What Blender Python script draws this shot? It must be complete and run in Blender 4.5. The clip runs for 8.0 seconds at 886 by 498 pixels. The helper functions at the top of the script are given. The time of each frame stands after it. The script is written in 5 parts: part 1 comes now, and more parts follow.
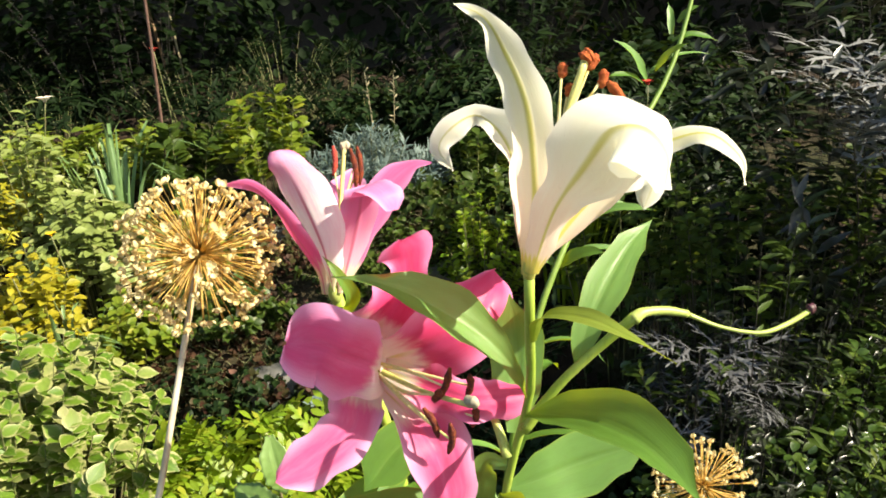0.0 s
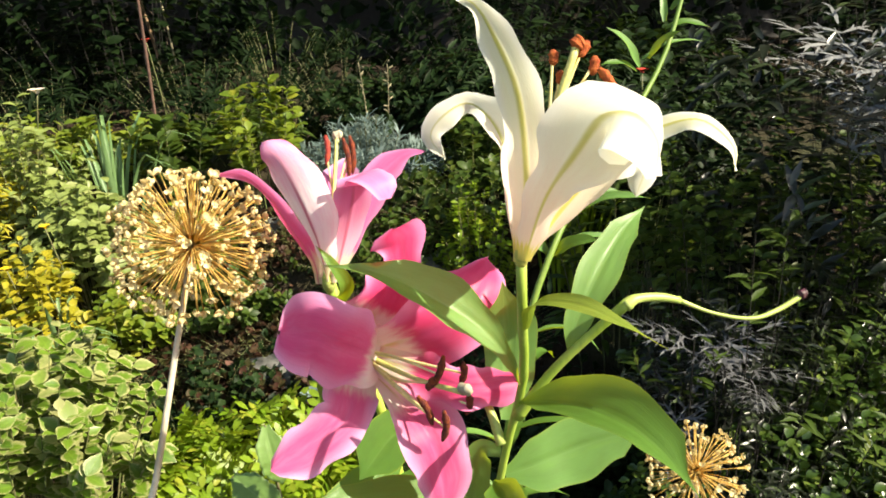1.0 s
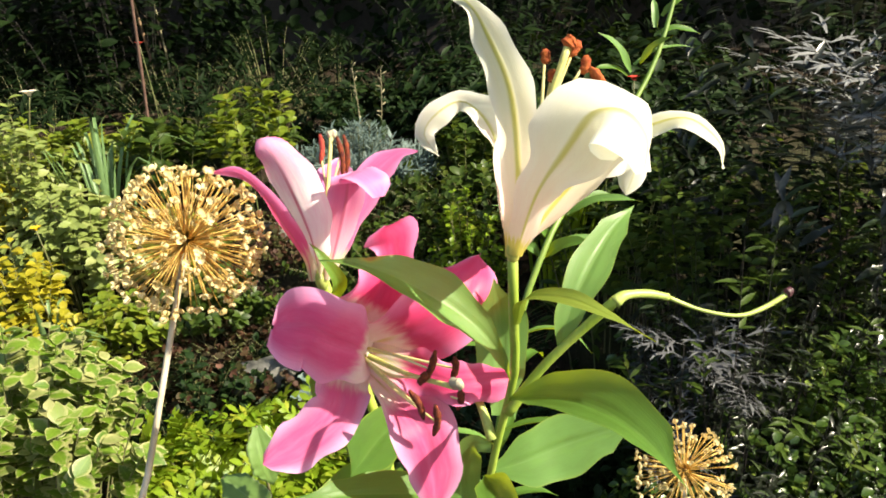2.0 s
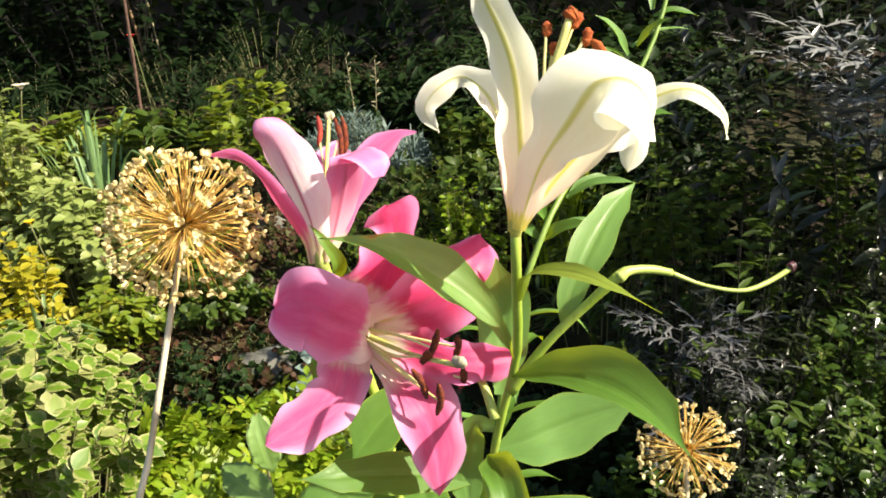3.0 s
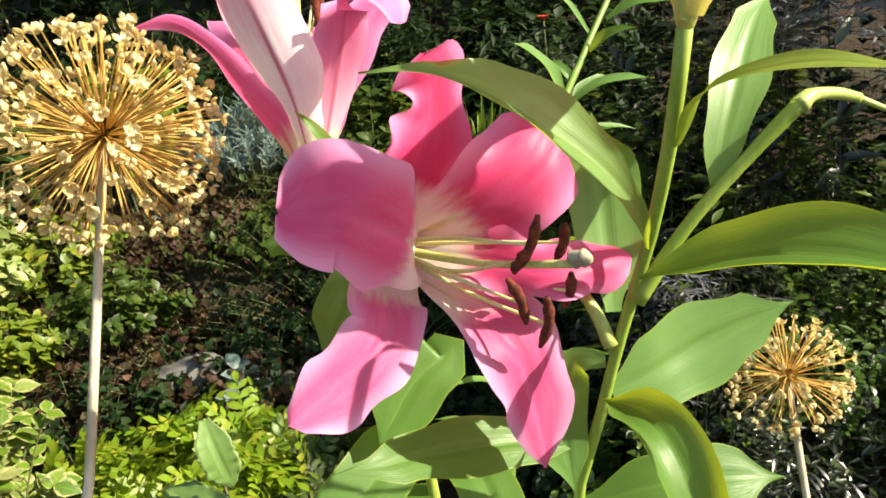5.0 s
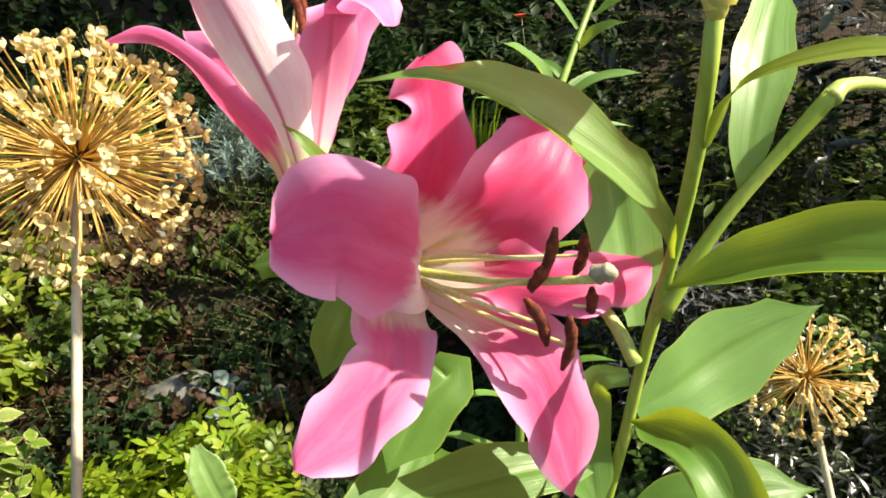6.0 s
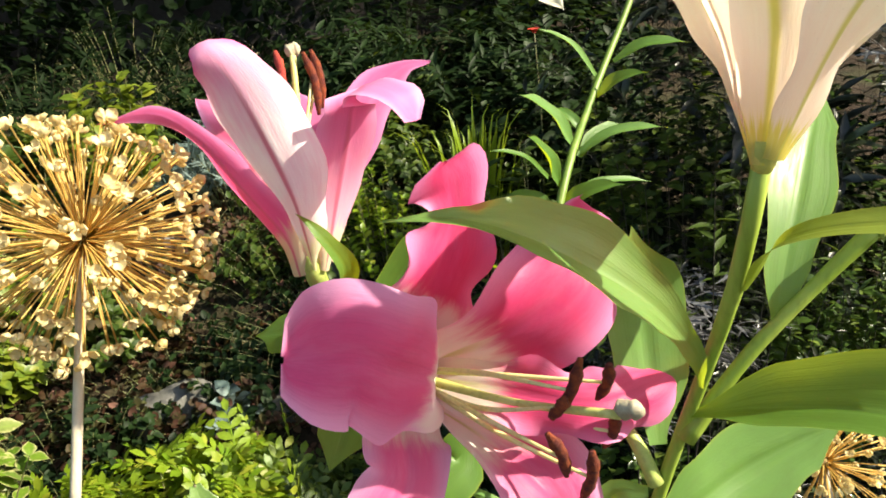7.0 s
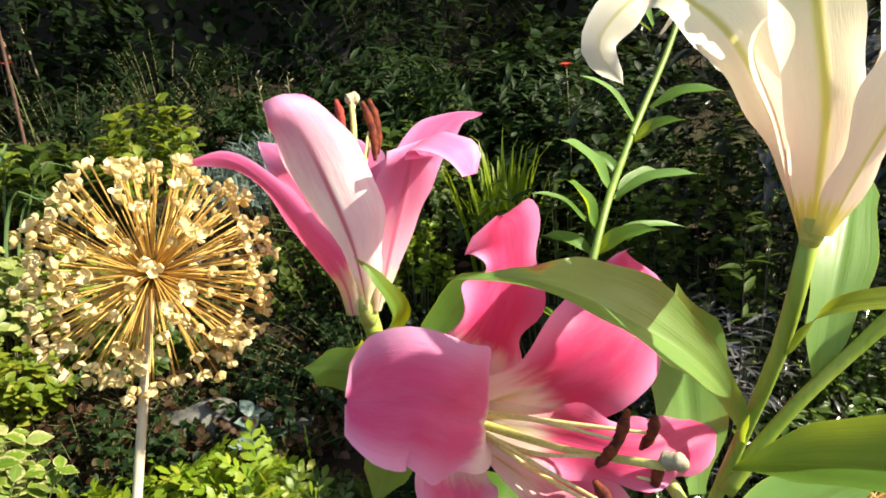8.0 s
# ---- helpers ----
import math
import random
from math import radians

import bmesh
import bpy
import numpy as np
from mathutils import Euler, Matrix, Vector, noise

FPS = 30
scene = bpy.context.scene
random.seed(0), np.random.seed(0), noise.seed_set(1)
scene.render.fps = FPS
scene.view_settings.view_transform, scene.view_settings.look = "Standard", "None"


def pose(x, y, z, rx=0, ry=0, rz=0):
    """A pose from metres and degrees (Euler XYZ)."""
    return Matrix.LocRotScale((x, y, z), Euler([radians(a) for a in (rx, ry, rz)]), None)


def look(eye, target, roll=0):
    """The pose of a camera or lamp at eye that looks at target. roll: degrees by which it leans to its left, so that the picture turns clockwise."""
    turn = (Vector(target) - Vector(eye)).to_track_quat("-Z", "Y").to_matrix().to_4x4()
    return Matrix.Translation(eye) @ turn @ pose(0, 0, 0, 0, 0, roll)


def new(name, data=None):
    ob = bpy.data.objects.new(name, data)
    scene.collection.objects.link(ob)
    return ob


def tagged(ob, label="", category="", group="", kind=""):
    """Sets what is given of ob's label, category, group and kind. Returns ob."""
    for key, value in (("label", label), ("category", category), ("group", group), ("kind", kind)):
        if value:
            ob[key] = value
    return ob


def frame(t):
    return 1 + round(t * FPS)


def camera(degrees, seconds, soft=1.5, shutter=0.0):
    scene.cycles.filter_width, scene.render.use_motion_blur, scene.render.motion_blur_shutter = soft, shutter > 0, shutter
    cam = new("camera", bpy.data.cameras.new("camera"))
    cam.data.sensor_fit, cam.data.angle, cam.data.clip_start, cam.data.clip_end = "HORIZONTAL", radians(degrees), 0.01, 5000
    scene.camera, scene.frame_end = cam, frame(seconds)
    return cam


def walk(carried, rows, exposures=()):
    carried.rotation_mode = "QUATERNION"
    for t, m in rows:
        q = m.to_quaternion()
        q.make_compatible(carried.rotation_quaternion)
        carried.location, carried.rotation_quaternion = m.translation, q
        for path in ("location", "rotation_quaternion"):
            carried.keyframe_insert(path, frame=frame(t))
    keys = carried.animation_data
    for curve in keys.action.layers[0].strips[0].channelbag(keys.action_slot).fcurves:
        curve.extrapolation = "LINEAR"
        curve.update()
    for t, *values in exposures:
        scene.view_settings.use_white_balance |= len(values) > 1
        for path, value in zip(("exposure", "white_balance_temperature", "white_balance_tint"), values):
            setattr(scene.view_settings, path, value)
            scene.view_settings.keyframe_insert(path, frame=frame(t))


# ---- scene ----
cam = camera(61.5, 8.0, 1.75)
PATH = [
    (0, (0.021, 0.016, 1.345), (-0.019, 1.899, 0.672), -2.1),
    (0.5, (0.018, 0.014, 1.342), (0.007, 1.895, 0.663), -2.0),
    (1, (0.023, 0.015, 1.344), (-0.007, 1.889, 0.646), -2.4),
    (1.5, (0.023, 0.007, 1.342), (0.012, 1.888, 0.663), -1.6),
    (3, (0.018, 0.007, 1.33), (0.023, 1.881, 0.63), -2.2),
    (3.5, (0.014, 0.013, 1.315), (0.05, 1.878, 0.594), -1.4),
    (4, (-0.002, 0.046, 1.283), (0.077, 1.9, 0.536), -2.7),
    (4.5, (-0.043, 0.107, 1.246), (0.163, 1.963, 0.528), -5.7),
    (4.7, (-0.056, 0.125, 1.234), (0.187, 1.975, 0.513), -5.6),
    (5.8, (-0.077, 0.169, 1.212), (0.246, 2.005, 0.487), -6.1),
    (6, (-0.074, 0.172, 1.22), (0.243, 2.01, 0.497), -7.3),
    (6.5, (-0.075, 0.182, 1.22), (0.25, 2.002, 0.455), -6.0),
    (6.7, (-0.074, 0.188, 1.239), (0.237, 2.015, 0.485), -6.5),
    (7, (-0.07, 0.201, 1.26), (0.237, 2.038, 0.531), -5.7),
    (7.5, (-0.081, 0.195, 1.274), (0.183, 2.061, 0.603), -4.3),
    (8, (-0.085, 0.191, 1.277), (0.174, 2.061, 0.615), -4.3),
]
walk(cam, [(t, look(eye, target, roll)) for t, eye, target, roll in PATH], [(0.0, 1.35, 7600, 5), (8.0, 1.35, 7600, 5)])

# ---- world and sun ----
SUN_WAY = Vector((0.70, -0.25, 0.60)).normalized()   # from the plants towards the sun
world = bpy.data.worlds.new("sky")
scene.world = world
world.use_nodes = True
sky = world.node_tree.nodes.new("ShaderNodeTexSky")
sky.sky_type, sky.sun_disc = "NISHITA", False
sky.sun_elevation = math.asin(SUN_WAY.z)
sky.sun_rotation = math.atan2(SUN_WAY.x, SUN_WAY.y)
sky.air_density, sky.dust_density = 1.0, 1.2
background = world.node_tree.nodes["Background"]
background.inputs["Strength"].default_value = 0.10
world.node_tree.links.new(sky.outputs[0], background.inputs["Color"])
sun = new("sun", bpy.data.lights.new("sun", "SUN"))
sun.data.energy, sun.data.angle, sun.data.color = 5.0, radians(0.55), (1.0, 0.95, 0.86)
sun.matrix_world = look(SUN_WAY * 20, (0, 0, 0))

rng = np.random.default_rng(7)


# ---- materials ----
class Nodes:
    """A small writer of node trees."""

    def __init__(self, name):
        self.mat = bpy.data.materials.new(name)
        self.mat.use_nodes = True
        self.tree = self.mat.node_tree
        self.tree.nodes.clear()
        self.out = self.tree.nodes.new("ShaderNodeOutputMaterial")

    def put(self, socket, value):
        if isinstance(value, bpy.types.NodeSocket):
            self.tree.links.new(value, socket)
        elif isinstance(value, (tuple, list)) and len(value) == 3 and socket.type == "RGBA":
            socket.default_value = (*value, 1)
        else:
            socket.default_value = value

    def math(self, op, a, b=0.0, clamp=False):
        n = self.tree.nodes.new("ShaderNodeMath")
        n.operation, n.use_clamp = op, clamp
        self.put(n.inputs[0], a), self.put(n.inputs[1], b)
        return n.outputs[0]

    def range(self, v, a, b, lo=0.0, hi=1.0):
        n = self.tree.nodes.new("ShaderNodeMapRange")
        n.interpolation_type = "SMOOTHSTEP"
        for k, x in zip(("Value", "From Min", "From Max", "To Min", "To Max"), (v, a, b, lo, hi)):
            self.put(n.inputs[k], x)
        return n.outputs[0]

    def mix(self, f, a, b, blend="MIX"):
        n = self.tree.nodes.new("ShaderNodeMix")
        n.data_type, n.blend_type = "RGBA", blend
        self.put(n.inputs[0], f), self.put(n.inputs[6], a), self.put(n.inputs[7], b)
        return n.outputs[2]

    def uv(self):
        n = self.tree.nodes.new("ShaderNodeTexCoord")
        x = self.tree.nodes.new("ShaderNodeSeparateXYZ")
        self.tree.links.new(n.outputs["UV"], x.inputs[0])
        return x.outputs[0], x.outputs[1], n.outputs["UV"]

    def place(self):
        return self.tree.nodes.new("ShaderNodeTexCoord").outputs["Object"]

    def stretch(self, v, scale):
        n = self.tree.nodes.new("ShaderNodeMapping")
        self.put(n.inputs[0], v)
        n.inputs["Scale"].default_value = scale
        return n.outputs[0]

    def noise(self, v, scale, detail=3.0, rough=0.55):
        n = self.tree.nodes.new("ShaderNodeTexNoise")
        self.put(n.inputs["Vector"], v)
        for k, x in (("Scale", scale), ("Detail", detail), ("Roughness", rough)):
            n.inputs[k].default_value = x
        return n.outputs["Fac"]

    def island(self):
        return self.tree.nodes.new("ShaderNodeNewGeometry").outputs["Random Per Island"]

    def chance(self):
        return self.tree.nodes.new("ShaderNodeObjectInfo").outputs["Random"]

    def bump(self, height, strength, distance):
        n = self.tree.nodes.new("ShaderNodeBump")
        n.inputs["Strength"].default_value, n.inputs["Distance"].default_value = strength, distance
        self.put(n.inputs["Height"], height)
        return n.outputs[0]

    def surface(self, color, rough=0.5, through_it=0.0, glow=None, normal=None, spec=0.5, sheen=0.0):
        """A coated, partly translucent sheet; glow is the colour of the light that passes through."""
        p = self.tree.nodes.new("ShaderNodeBsdfPrincipled")
        self.put(p.inputs["Base Color"], color), self.put(p.inputs["Roughness"], rough)
        p.inputs["Specular IOR Level"].default_value = spec
        p.inputs["Sheen Weight"].default_value = sheen
        if normal is not None:
            self.put(p.inputs["Normal"], normal)
        last = p.outputs[0]
        if through_it:
            t = self.tree.nodes.new("ShaderNodeBsdfTranslucent")
            self.put(t.inputs["Color"], glow if glow is not None else color)
            if normal is not None:
                self.put(t.inputs["Normal"], normal)
            m = self.tree.nodes.new("ShaderNodeMixShader")
            m.inputs[0].default_value = through_it
            self.tree.links.new(last, m.inputs[1]), self.tree.links.new(t.outputs[0], m.inputs[2])
            last = m.outputs[0]
        self.tree.links.new(last, self.out.inputs["Surface"])
        return self.mat


def petal_material(name, body, edge, heart, stripe, blush=None, heart_to=0.38, stripe_to=0.55, through_it=0.42, vein=0.3, stripe_wide=0.07, freckles=0.0, glow=None, blush_to=0.65):
    """A lily petal: a pale heart near the base, a stripe on the midrib, fine veins along it and a paler rim."""
    n = Nodes(name)
    u, v, uv = n.uv()
    off = n.math("ABSOLUTE", n.math("SUBTRACT", v, 0.5))
    soft = n.noise(n.stretch(uv, (3, 5, 1)), 2.0, 4)
    lines = n.noise(n.stretch(uv, (3.5, 42, 1)), 1.0, 4, 0.65)
    uu = n.math("ADD", u, n.math("MULTIPLY", n.math("SUBTRACT", soft, 0.5), 0.18))
    col = n.mix(n.range(off, 0.22, 0.5), body, edge)
    if blush:
        col = n.mix(n.range(uu, blush_to, blush_to - 0.5), col, blush)
    col = n.mix(n.math("MULTIPLY", n.range(lines, 0.45, 0.7), vein), col, tuple(c * 0.72 for c in body))
    col = n.mix(n.range(uu, heart_to, heart_to * 0.6), col, heart)
    band = n.math("MULTIPLY", n.range(off, stripe_wide, stripe_wide * 0.2), n.range(u, stripe_to, stripe_to * 0.5))
    col = n.mix(n.math("MULTIPLY", band, 0.85), col, stripe)
    col = n.mix(n.math("MULTIPLY", n.range(soft, 0.35, 0.75), 0.18), col, edge)
    if freckles:
        dots = n.noise(n.stretch(uv, (2.2, 1, 1)), 70, 1)
        col = n.mix(n.math("MULTIPLY", n.range(dots, 0.73, 0.78), n.range(u, 0.9, 0.5, 0.0, freckles)), col, (0.30, 0.16, 0.10))
    h = n.math("ADD", n.math("MULTIPLY", lines, 0.7), n.noise(uv, 40, 3))
    return n.surface(col, n.range(soft, 0.3, 0.7, 0.38, 0.55), through_it, glow and n.mix(0.72, col, glow, "MULTIPLY"), n.bump(h, 0.25, 0.0006), 0.4, 0.08)


def leaf_material(name, top, vein_col, glow, rough=0.42, through_it=0.3, veins=26, rim=None, spec=0.5, mark=None):
    """A large lily leaf: lengthwise veins, blotches, a rim that is paler or yellow."""
    n = Nodes(name)
    u, v, uv = n.uv()
    off = n.math("ABSOLUTE", n.math("SUBTRACT", v, 0.5))
    lines = n.noise(n.stretch(uv, (1.2, veins, 1)), 1.0, 2)
    soft = n.noise(n.stretch(uv, (4, 3, 1)), 2.2, 4)
    col = n.mix(n.math("MULTIPLY", n.range(lines, 0.4, 0.7), 0.18), top, vein_col)
    col = n.mix(n.range(soft, 0.35, 0.8, 0.0, 0.45), col, tuple(c * 0.6 for c in top))
    col = n.mix(n.range(off, 0.025, 0.008, 0.0, 0.7), col, vein_col)
    if rim:
        col = n.mix(n.range(off, 0.468, 0.499, 0.0, 0.55), col, rim)
    spots = n.noise(n.stretch(uv, (14, 6, 1)), 2.5, 2)
    col = n.mix(n.range(spots, 0.70, 0.76, 0.0, 0.5), col, (0.20, 0.17, 0.06))
    if mark:
        away = n.math("ADD", n.math("ABSOLUTE", n.math("SUBTRACT", u, mark[0])), n.math("MULTIPLY", n.math("ABSOLUTE", n.math("SUBTRACT", v, mark[1])), 0.22))
        away = n.math("ADD", away, n.math("MULTIPLY", n.math("SUBTRACT", soft, 0.5), 0.05))
        col = n.mix(n.range(away, 0.075, 0.03, 0.0, 0.85), col, (0.42, 0.30, 0.03))
        col = n.mix(n.range(away, 0.045, 0.02, 0.0, 0.9), col, (0.34, 0.05, 0.02))
    h = n.math("ADD", lines, n.math("MULTIPLY", n.noise(uv, 60, 2), 0.3))
    return n.surface(col, n.range(soft, 0.3, 0.7, rough - 0.06, rough + 0.12), through_it, glow, n.bump(h, 0.22, 0.0009), spec)


def small_leaf_material(name, tones, glow, rough=0.45, through_it=0.3, rim=None, by_object=False, spec=0.5, tone=0.78):
    """Leaves of the bed; each leaf takes its own tone."""
    tones = [tuple(c * tone for c in t) for t in tones]
    glow = tuple(c * tone for c in glow)
    rim = rim and tuple(c * tone for c in rim)
    n = Nodes(name)
    u, v, uv = n.uv()
    r = n.chance() if by_object else n.island()
    off = n.math("ABSOLUTE", n.math("SUBTRACT", v, 0.5))
    col = n.mix(n.range(r, 0.1, 0.55), tones[0], tones[1])
    col = n.mix(n.range(n.math("FRACT", n.math("MULTIPLY", r, 7.13)), 0.72, 0.95), col, tones[2])
    if rim:
        wob = n.noise(n.place(), 150, 3, 0.7)
        edge = n.math("ADD", n.math("MAXIMUM", off, n.math("MULTIPLY", n.math("SUBTRACT", u, 0.5), 0.8)), n.math("MULTIPLY", n.math("SUBTRACT", wob, 0.5), 0.9))
        wide = n.math("FRACT", n.math("MULTIPLY", r, 3.7))
        col = n.mix(n.range(edge, n.math("SUBTRACT", 0.36, n.math("MULTIPLY", wide, 0.14)), 0.44), col, rim)
    col = n.mix(n.range(off, 0.04, 0.01, 0.0, 0.4), col, tuple(min(1, c * 1.7) for c in tones[1]))
    grain = n.noise(n.place(), 130, 3)
    col = n.mix(n.range(grain, 0.4, 0.75, 0.0, 0.35), col, tuple(c * 0.55 for c in tones[0]))
    return n.surface(col, rough, through_it, glow, n.bump(grain, 0.3, 0.001), spec)


def plain_material(name, a, b, scale, rough=0.6, bump=0.3, depth=0.001, through_it=0.0, glow=None, spec=0.4, stretch=(1, 1, 1)):
    """Two tones mixed by a coarse and a fine noise."""
    n = Nodes(name)
    v = n.stretch(n.place(), stretch)
    big, fine = n.noise(v, scale, 4), n.noise(v, scale * 6, 3)
    col = n.mix(n.range(big, 0.35, 0.65), a, b)
    col = n.mix(n.range(fine, 0.45, 0.75, 0.0, 0.4), col, tuple(c * 0.5 for c in a))
    return n.surface(col, rough, through_it, glow, n.bump(fine, bump, depth), spec)


# The pale edge's lavender also holds sky sheen on the petals.
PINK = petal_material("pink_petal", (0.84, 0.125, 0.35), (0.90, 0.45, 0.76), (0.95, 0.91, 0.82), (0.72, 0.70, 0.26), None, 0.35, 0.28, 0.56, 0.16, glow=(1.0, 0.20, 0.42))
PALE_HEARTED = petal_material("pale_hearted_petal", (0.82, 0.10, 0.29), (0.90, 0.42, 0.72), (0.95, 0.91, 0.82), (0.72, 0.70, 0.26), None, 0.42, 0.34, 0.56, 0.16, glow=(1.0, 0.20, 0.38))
# Redder copy of the pink: sunlight through these petals, put into the colour.
PINK_BACKLIT = petal_material("backlit_pink_petal", (0.78, 0.062, 0.215), (0.86, 0.26, 0.52), (0.95, 0.92, 0.83), (0.72, 0.70, 0.26), None, 0.36, 0.32, 0.50, 0.12, glow=(1.0, 0.20, 0.38))
ROSE = petal_material("rose_petal", (0.80, 0.14, 0.36), (0.86, 0.31, 0.60), (0.80, 0.76, 0.50), (0.70, 0.16, 0.28), None, 0.20, 0.7, 0.46, 0.16, glow=(1.0, 0.40, 0.52))
# Near-white blush: pale petal together with the sun patch on it.
PINK_OUT = petal_material("pale_pink_petal", (0.85, 0.36, 0.58), (0.80, 0.17, 0.42), (0.84, 0.80, 0.56), (0.55, 0.12, 0.20), (0.95, 0.87, 0.89), 0.16, 0.98, 0.40, 0.12, 0.045, blush_to=0.92)
MID_PINK = petal_material("mid_pink_petal", (0.84, 0.21, 0.46), (0.88, 0.39, 0.68), (0.84, 0.80, 0.56), (0.62, 0.14, 0.24), (0.88, 0.50, 0.62), 0.20, 0.9, 0.44, 0.16, glow=(1.0, 0.45, 0.56))
WHITE = petal_material("white_petal", (0.95, 0.92, 0.77), (0.96, 0.95, 0.86), (0.78, 0.66, 0.16), (0.62, 0.58, 0.13), (0.93, 0.76, 0.66), 0.09, 1.2, 0.56, 0.08, 0.065, 0.5)
WHITE_TALL = petal_material("cream_petal", (0.92, 0.90, 0.66), (0.95, 0.94, 0.84), (0.78, 0.66, 0.16), (0.70, 0.66, 0.10), (0.91, 0.77, 0.67), 0.09, 1.5, 0.58, 0.08, 0.10, 0.2)
FLOWER_BASE = plain_material("flower_base", (0.62, 0.58, 0.16), (0.54, 0.54, 0.13), 90, 0.5, 0.15, 0.0004, 0.3)
LEAF = leaf_material("lily_leaf", (0.082, 0.19, 0.034), (0.13, 0.25, 0.055), (0.46, 0.54, 0.02), through_it=0.38, rim=(0.34, 0.38, 0.04), spec=0.4)
LEAF_PALE = leaf_material("pale_lily_leaf", (0.135, 0.275, 0.068), (0.175, 0.315, 0.09), (0.46, 0.56, 0.03), 0.40, 0.38, 14, (0.30, 0.36, 0.06))
LEAF_MARKED = leaf_material("marked_lily_leaf", (0.135, 0.275, 0.068), (0.175, 0.315, 0.09), (0.46, 0.56, 0.03), 0.40, 0.38, 14, (0.30, 0.36, 0.06), mark=(0.80, 0.96))
LEAF_YELLOW = leaf_material("yellowing_lily_leaf", (0.20, 0.28, 0.04), (0.28, 0.33, 0.06), (0.48, 0.52, 0.04), 0.45, 0.40, 20, (0.45, 0.40, 0.05))
YOUNG_STEM = plain_material("dark_stem", (0.11, 0.19, 0.03), (0.16, 0.24, 0.045), 60, 0.45, 0.2, 0.0006, stretch=(1, 1, 0.15))
STEM = plain_material("lily_stem", (0.24, 0.34, 0.045), (0.31, 0.39, 0.075), 60, 0.45, 0.2, 0.0006, stretch=(1, 1, 0.15))
PEDICEL = plain_material("young_stem", (0.30, 0.38, 0.09), (0.38, 0.44, 0.13), 80, 0.45, 0.2, 0.0005)
FILAMENT = plain_material("filament", (0.82, 0.72, 0.30), (0.86, 0.78, 0.44), 90, 0.45, 0.1, 0.0003, 0.25)
STYLE = plain_material("style", (0.60, 0.58, 0.18), (0.70, 0.66, 0.28), 90, 0.45, 0.1, 0.0003, 0.2)
ANTHER = plain_material("maroon_anther", (0.085, 0.013, 0.010), (0.22, 0.042, 0.012), 260, 0.85, 0.8, 0.0012)
ANTHER_RUST = plain_material("rust_anther", (0.42, 0.10, 0.02), (0.30, 0.05, 0.015), 260, 0.85, 0.8, 0.0012)
ANTHER_RED = plain_material("red_anther", (0.45, 0.06, 0.03), (0.30, 0.03, 0.03), 260, 0.8, 0.8, 0.0012)
STIGMA = plain_material("pale_stigma", (0.46, 0.42, 0.30), (0.30, 0.26, 0.19), 200, 0.5, 0.4, 0.0008)
STIGMA_DARK = plain_material("dark_stigma", (0.10, 0.03, 0.05), (0.06, 0.03, 0.03), 200, 0.5, 0.4, 0.0008)
STRAW = plain_material("straw_stem", (0.52, 0.46, 0.35), (0.36, 0.29, 0.19), 45, 0.6, 0.4, 0.0008, stretch=(1, 1, 0.12))
RAY = plain_material("dry_flower_stalk", (0.80, 0.57, 0.19), (0.64, 0.40, 0.10), 60, 0.42, 0.3, 0.0004, 0.35, (0.78, 0.50, 0.13))

n = Nodes("papery_capsule")
r = n.chance()
grain = n.noise(n.place(), 700, 3)
col = n.mix(n.range(r, 0.1, 0.9), (0.70, 0.55, 0.26), (0.81, 0.71, 0.42))
col = n.mix(n.range(grain, 0.5, 0.8, 0.0, 0.35), col, (0.46, 0.32, 0.14))
CAPSULE = n.surface(col, 0.5, 0.4, (0.74, 0.56, 0.24), n.bump(grain, 0.4, 0.0008))

n = Nodes("garden_soil")
v = n.place()
big, mid, fine = n.noise(v, 1.6, 4), n.noise(v, 14, 5), n.noise(v, 90, 4, 0.7)
col = n.mix(n.range(mid, 0.3, 0.7), (0.018, 0.012, 0.008), (0.044, 0.028, 0.018))
col = n.mix(n.range(big, 0.42, 0.62, 0.0, 0.6), col, (0.035, 0.045, 0.015))
col = n.mix(n.range(fine, 0.55, 0.8, 0.0, 0.6), col, (0.10, 0.072, 0.048))
SOIL = n.surface(col, 0.9, 0, None, n.bump(n.math("ADD", mid, n.math("MULTIPLY", fine, 0.6)), 0.9, 0.02), 0.2)

# Grey stone, its colour lowered for the shade it lies in.
ROCK = plain_material("shaded_grey_rock", (0.15, 0.145, 0.13), (0.085, 0.085, 0.075), 9, 0.85, 0.7, 0.006)
RUST = plain_material("rusty_rod", (0.11, 0.06, 0.045), (0.07, 0.035, 0.025), 40, 0.8, 0.5, 0.001)
CANE = plain_material("old_cane", (0.25, 0.16, 0.09), (0.15, 0.09, 0.05), 30, 0.7, 0.4, 0.001)
BARK = plain_material("bark", (0.09, 0.065, 0.045), (0.05, 0.038, 0.028), 14, 0.9, 0.8, 0.01, stretch=(1, 1, 0.3))
TWIG = plain_material("green_twig", (0.10, 0.13, 0.04), (0.14, 0.12, 0.06), 40, 0.6)
# For dark twigs, and for the shade inside hedge and shrubs.
TWIG_AND_SHADE = plain_material("dark_twig_and_shade", (0.014, 0.011, 0.010), (0.022, 0.018, 0.016), 40, 0.6)
EUONYMUS = small_leaf_material("variegated_leaf", ((0.11, 0.23, 0.022), (0.20, 0.34, 0.034), (0.52, 0.52, 0.22)), (0.38, 0.50, 0.05), 0.42, 0.25, (0.60, 0.58, 0.25), True, tone=0.58)
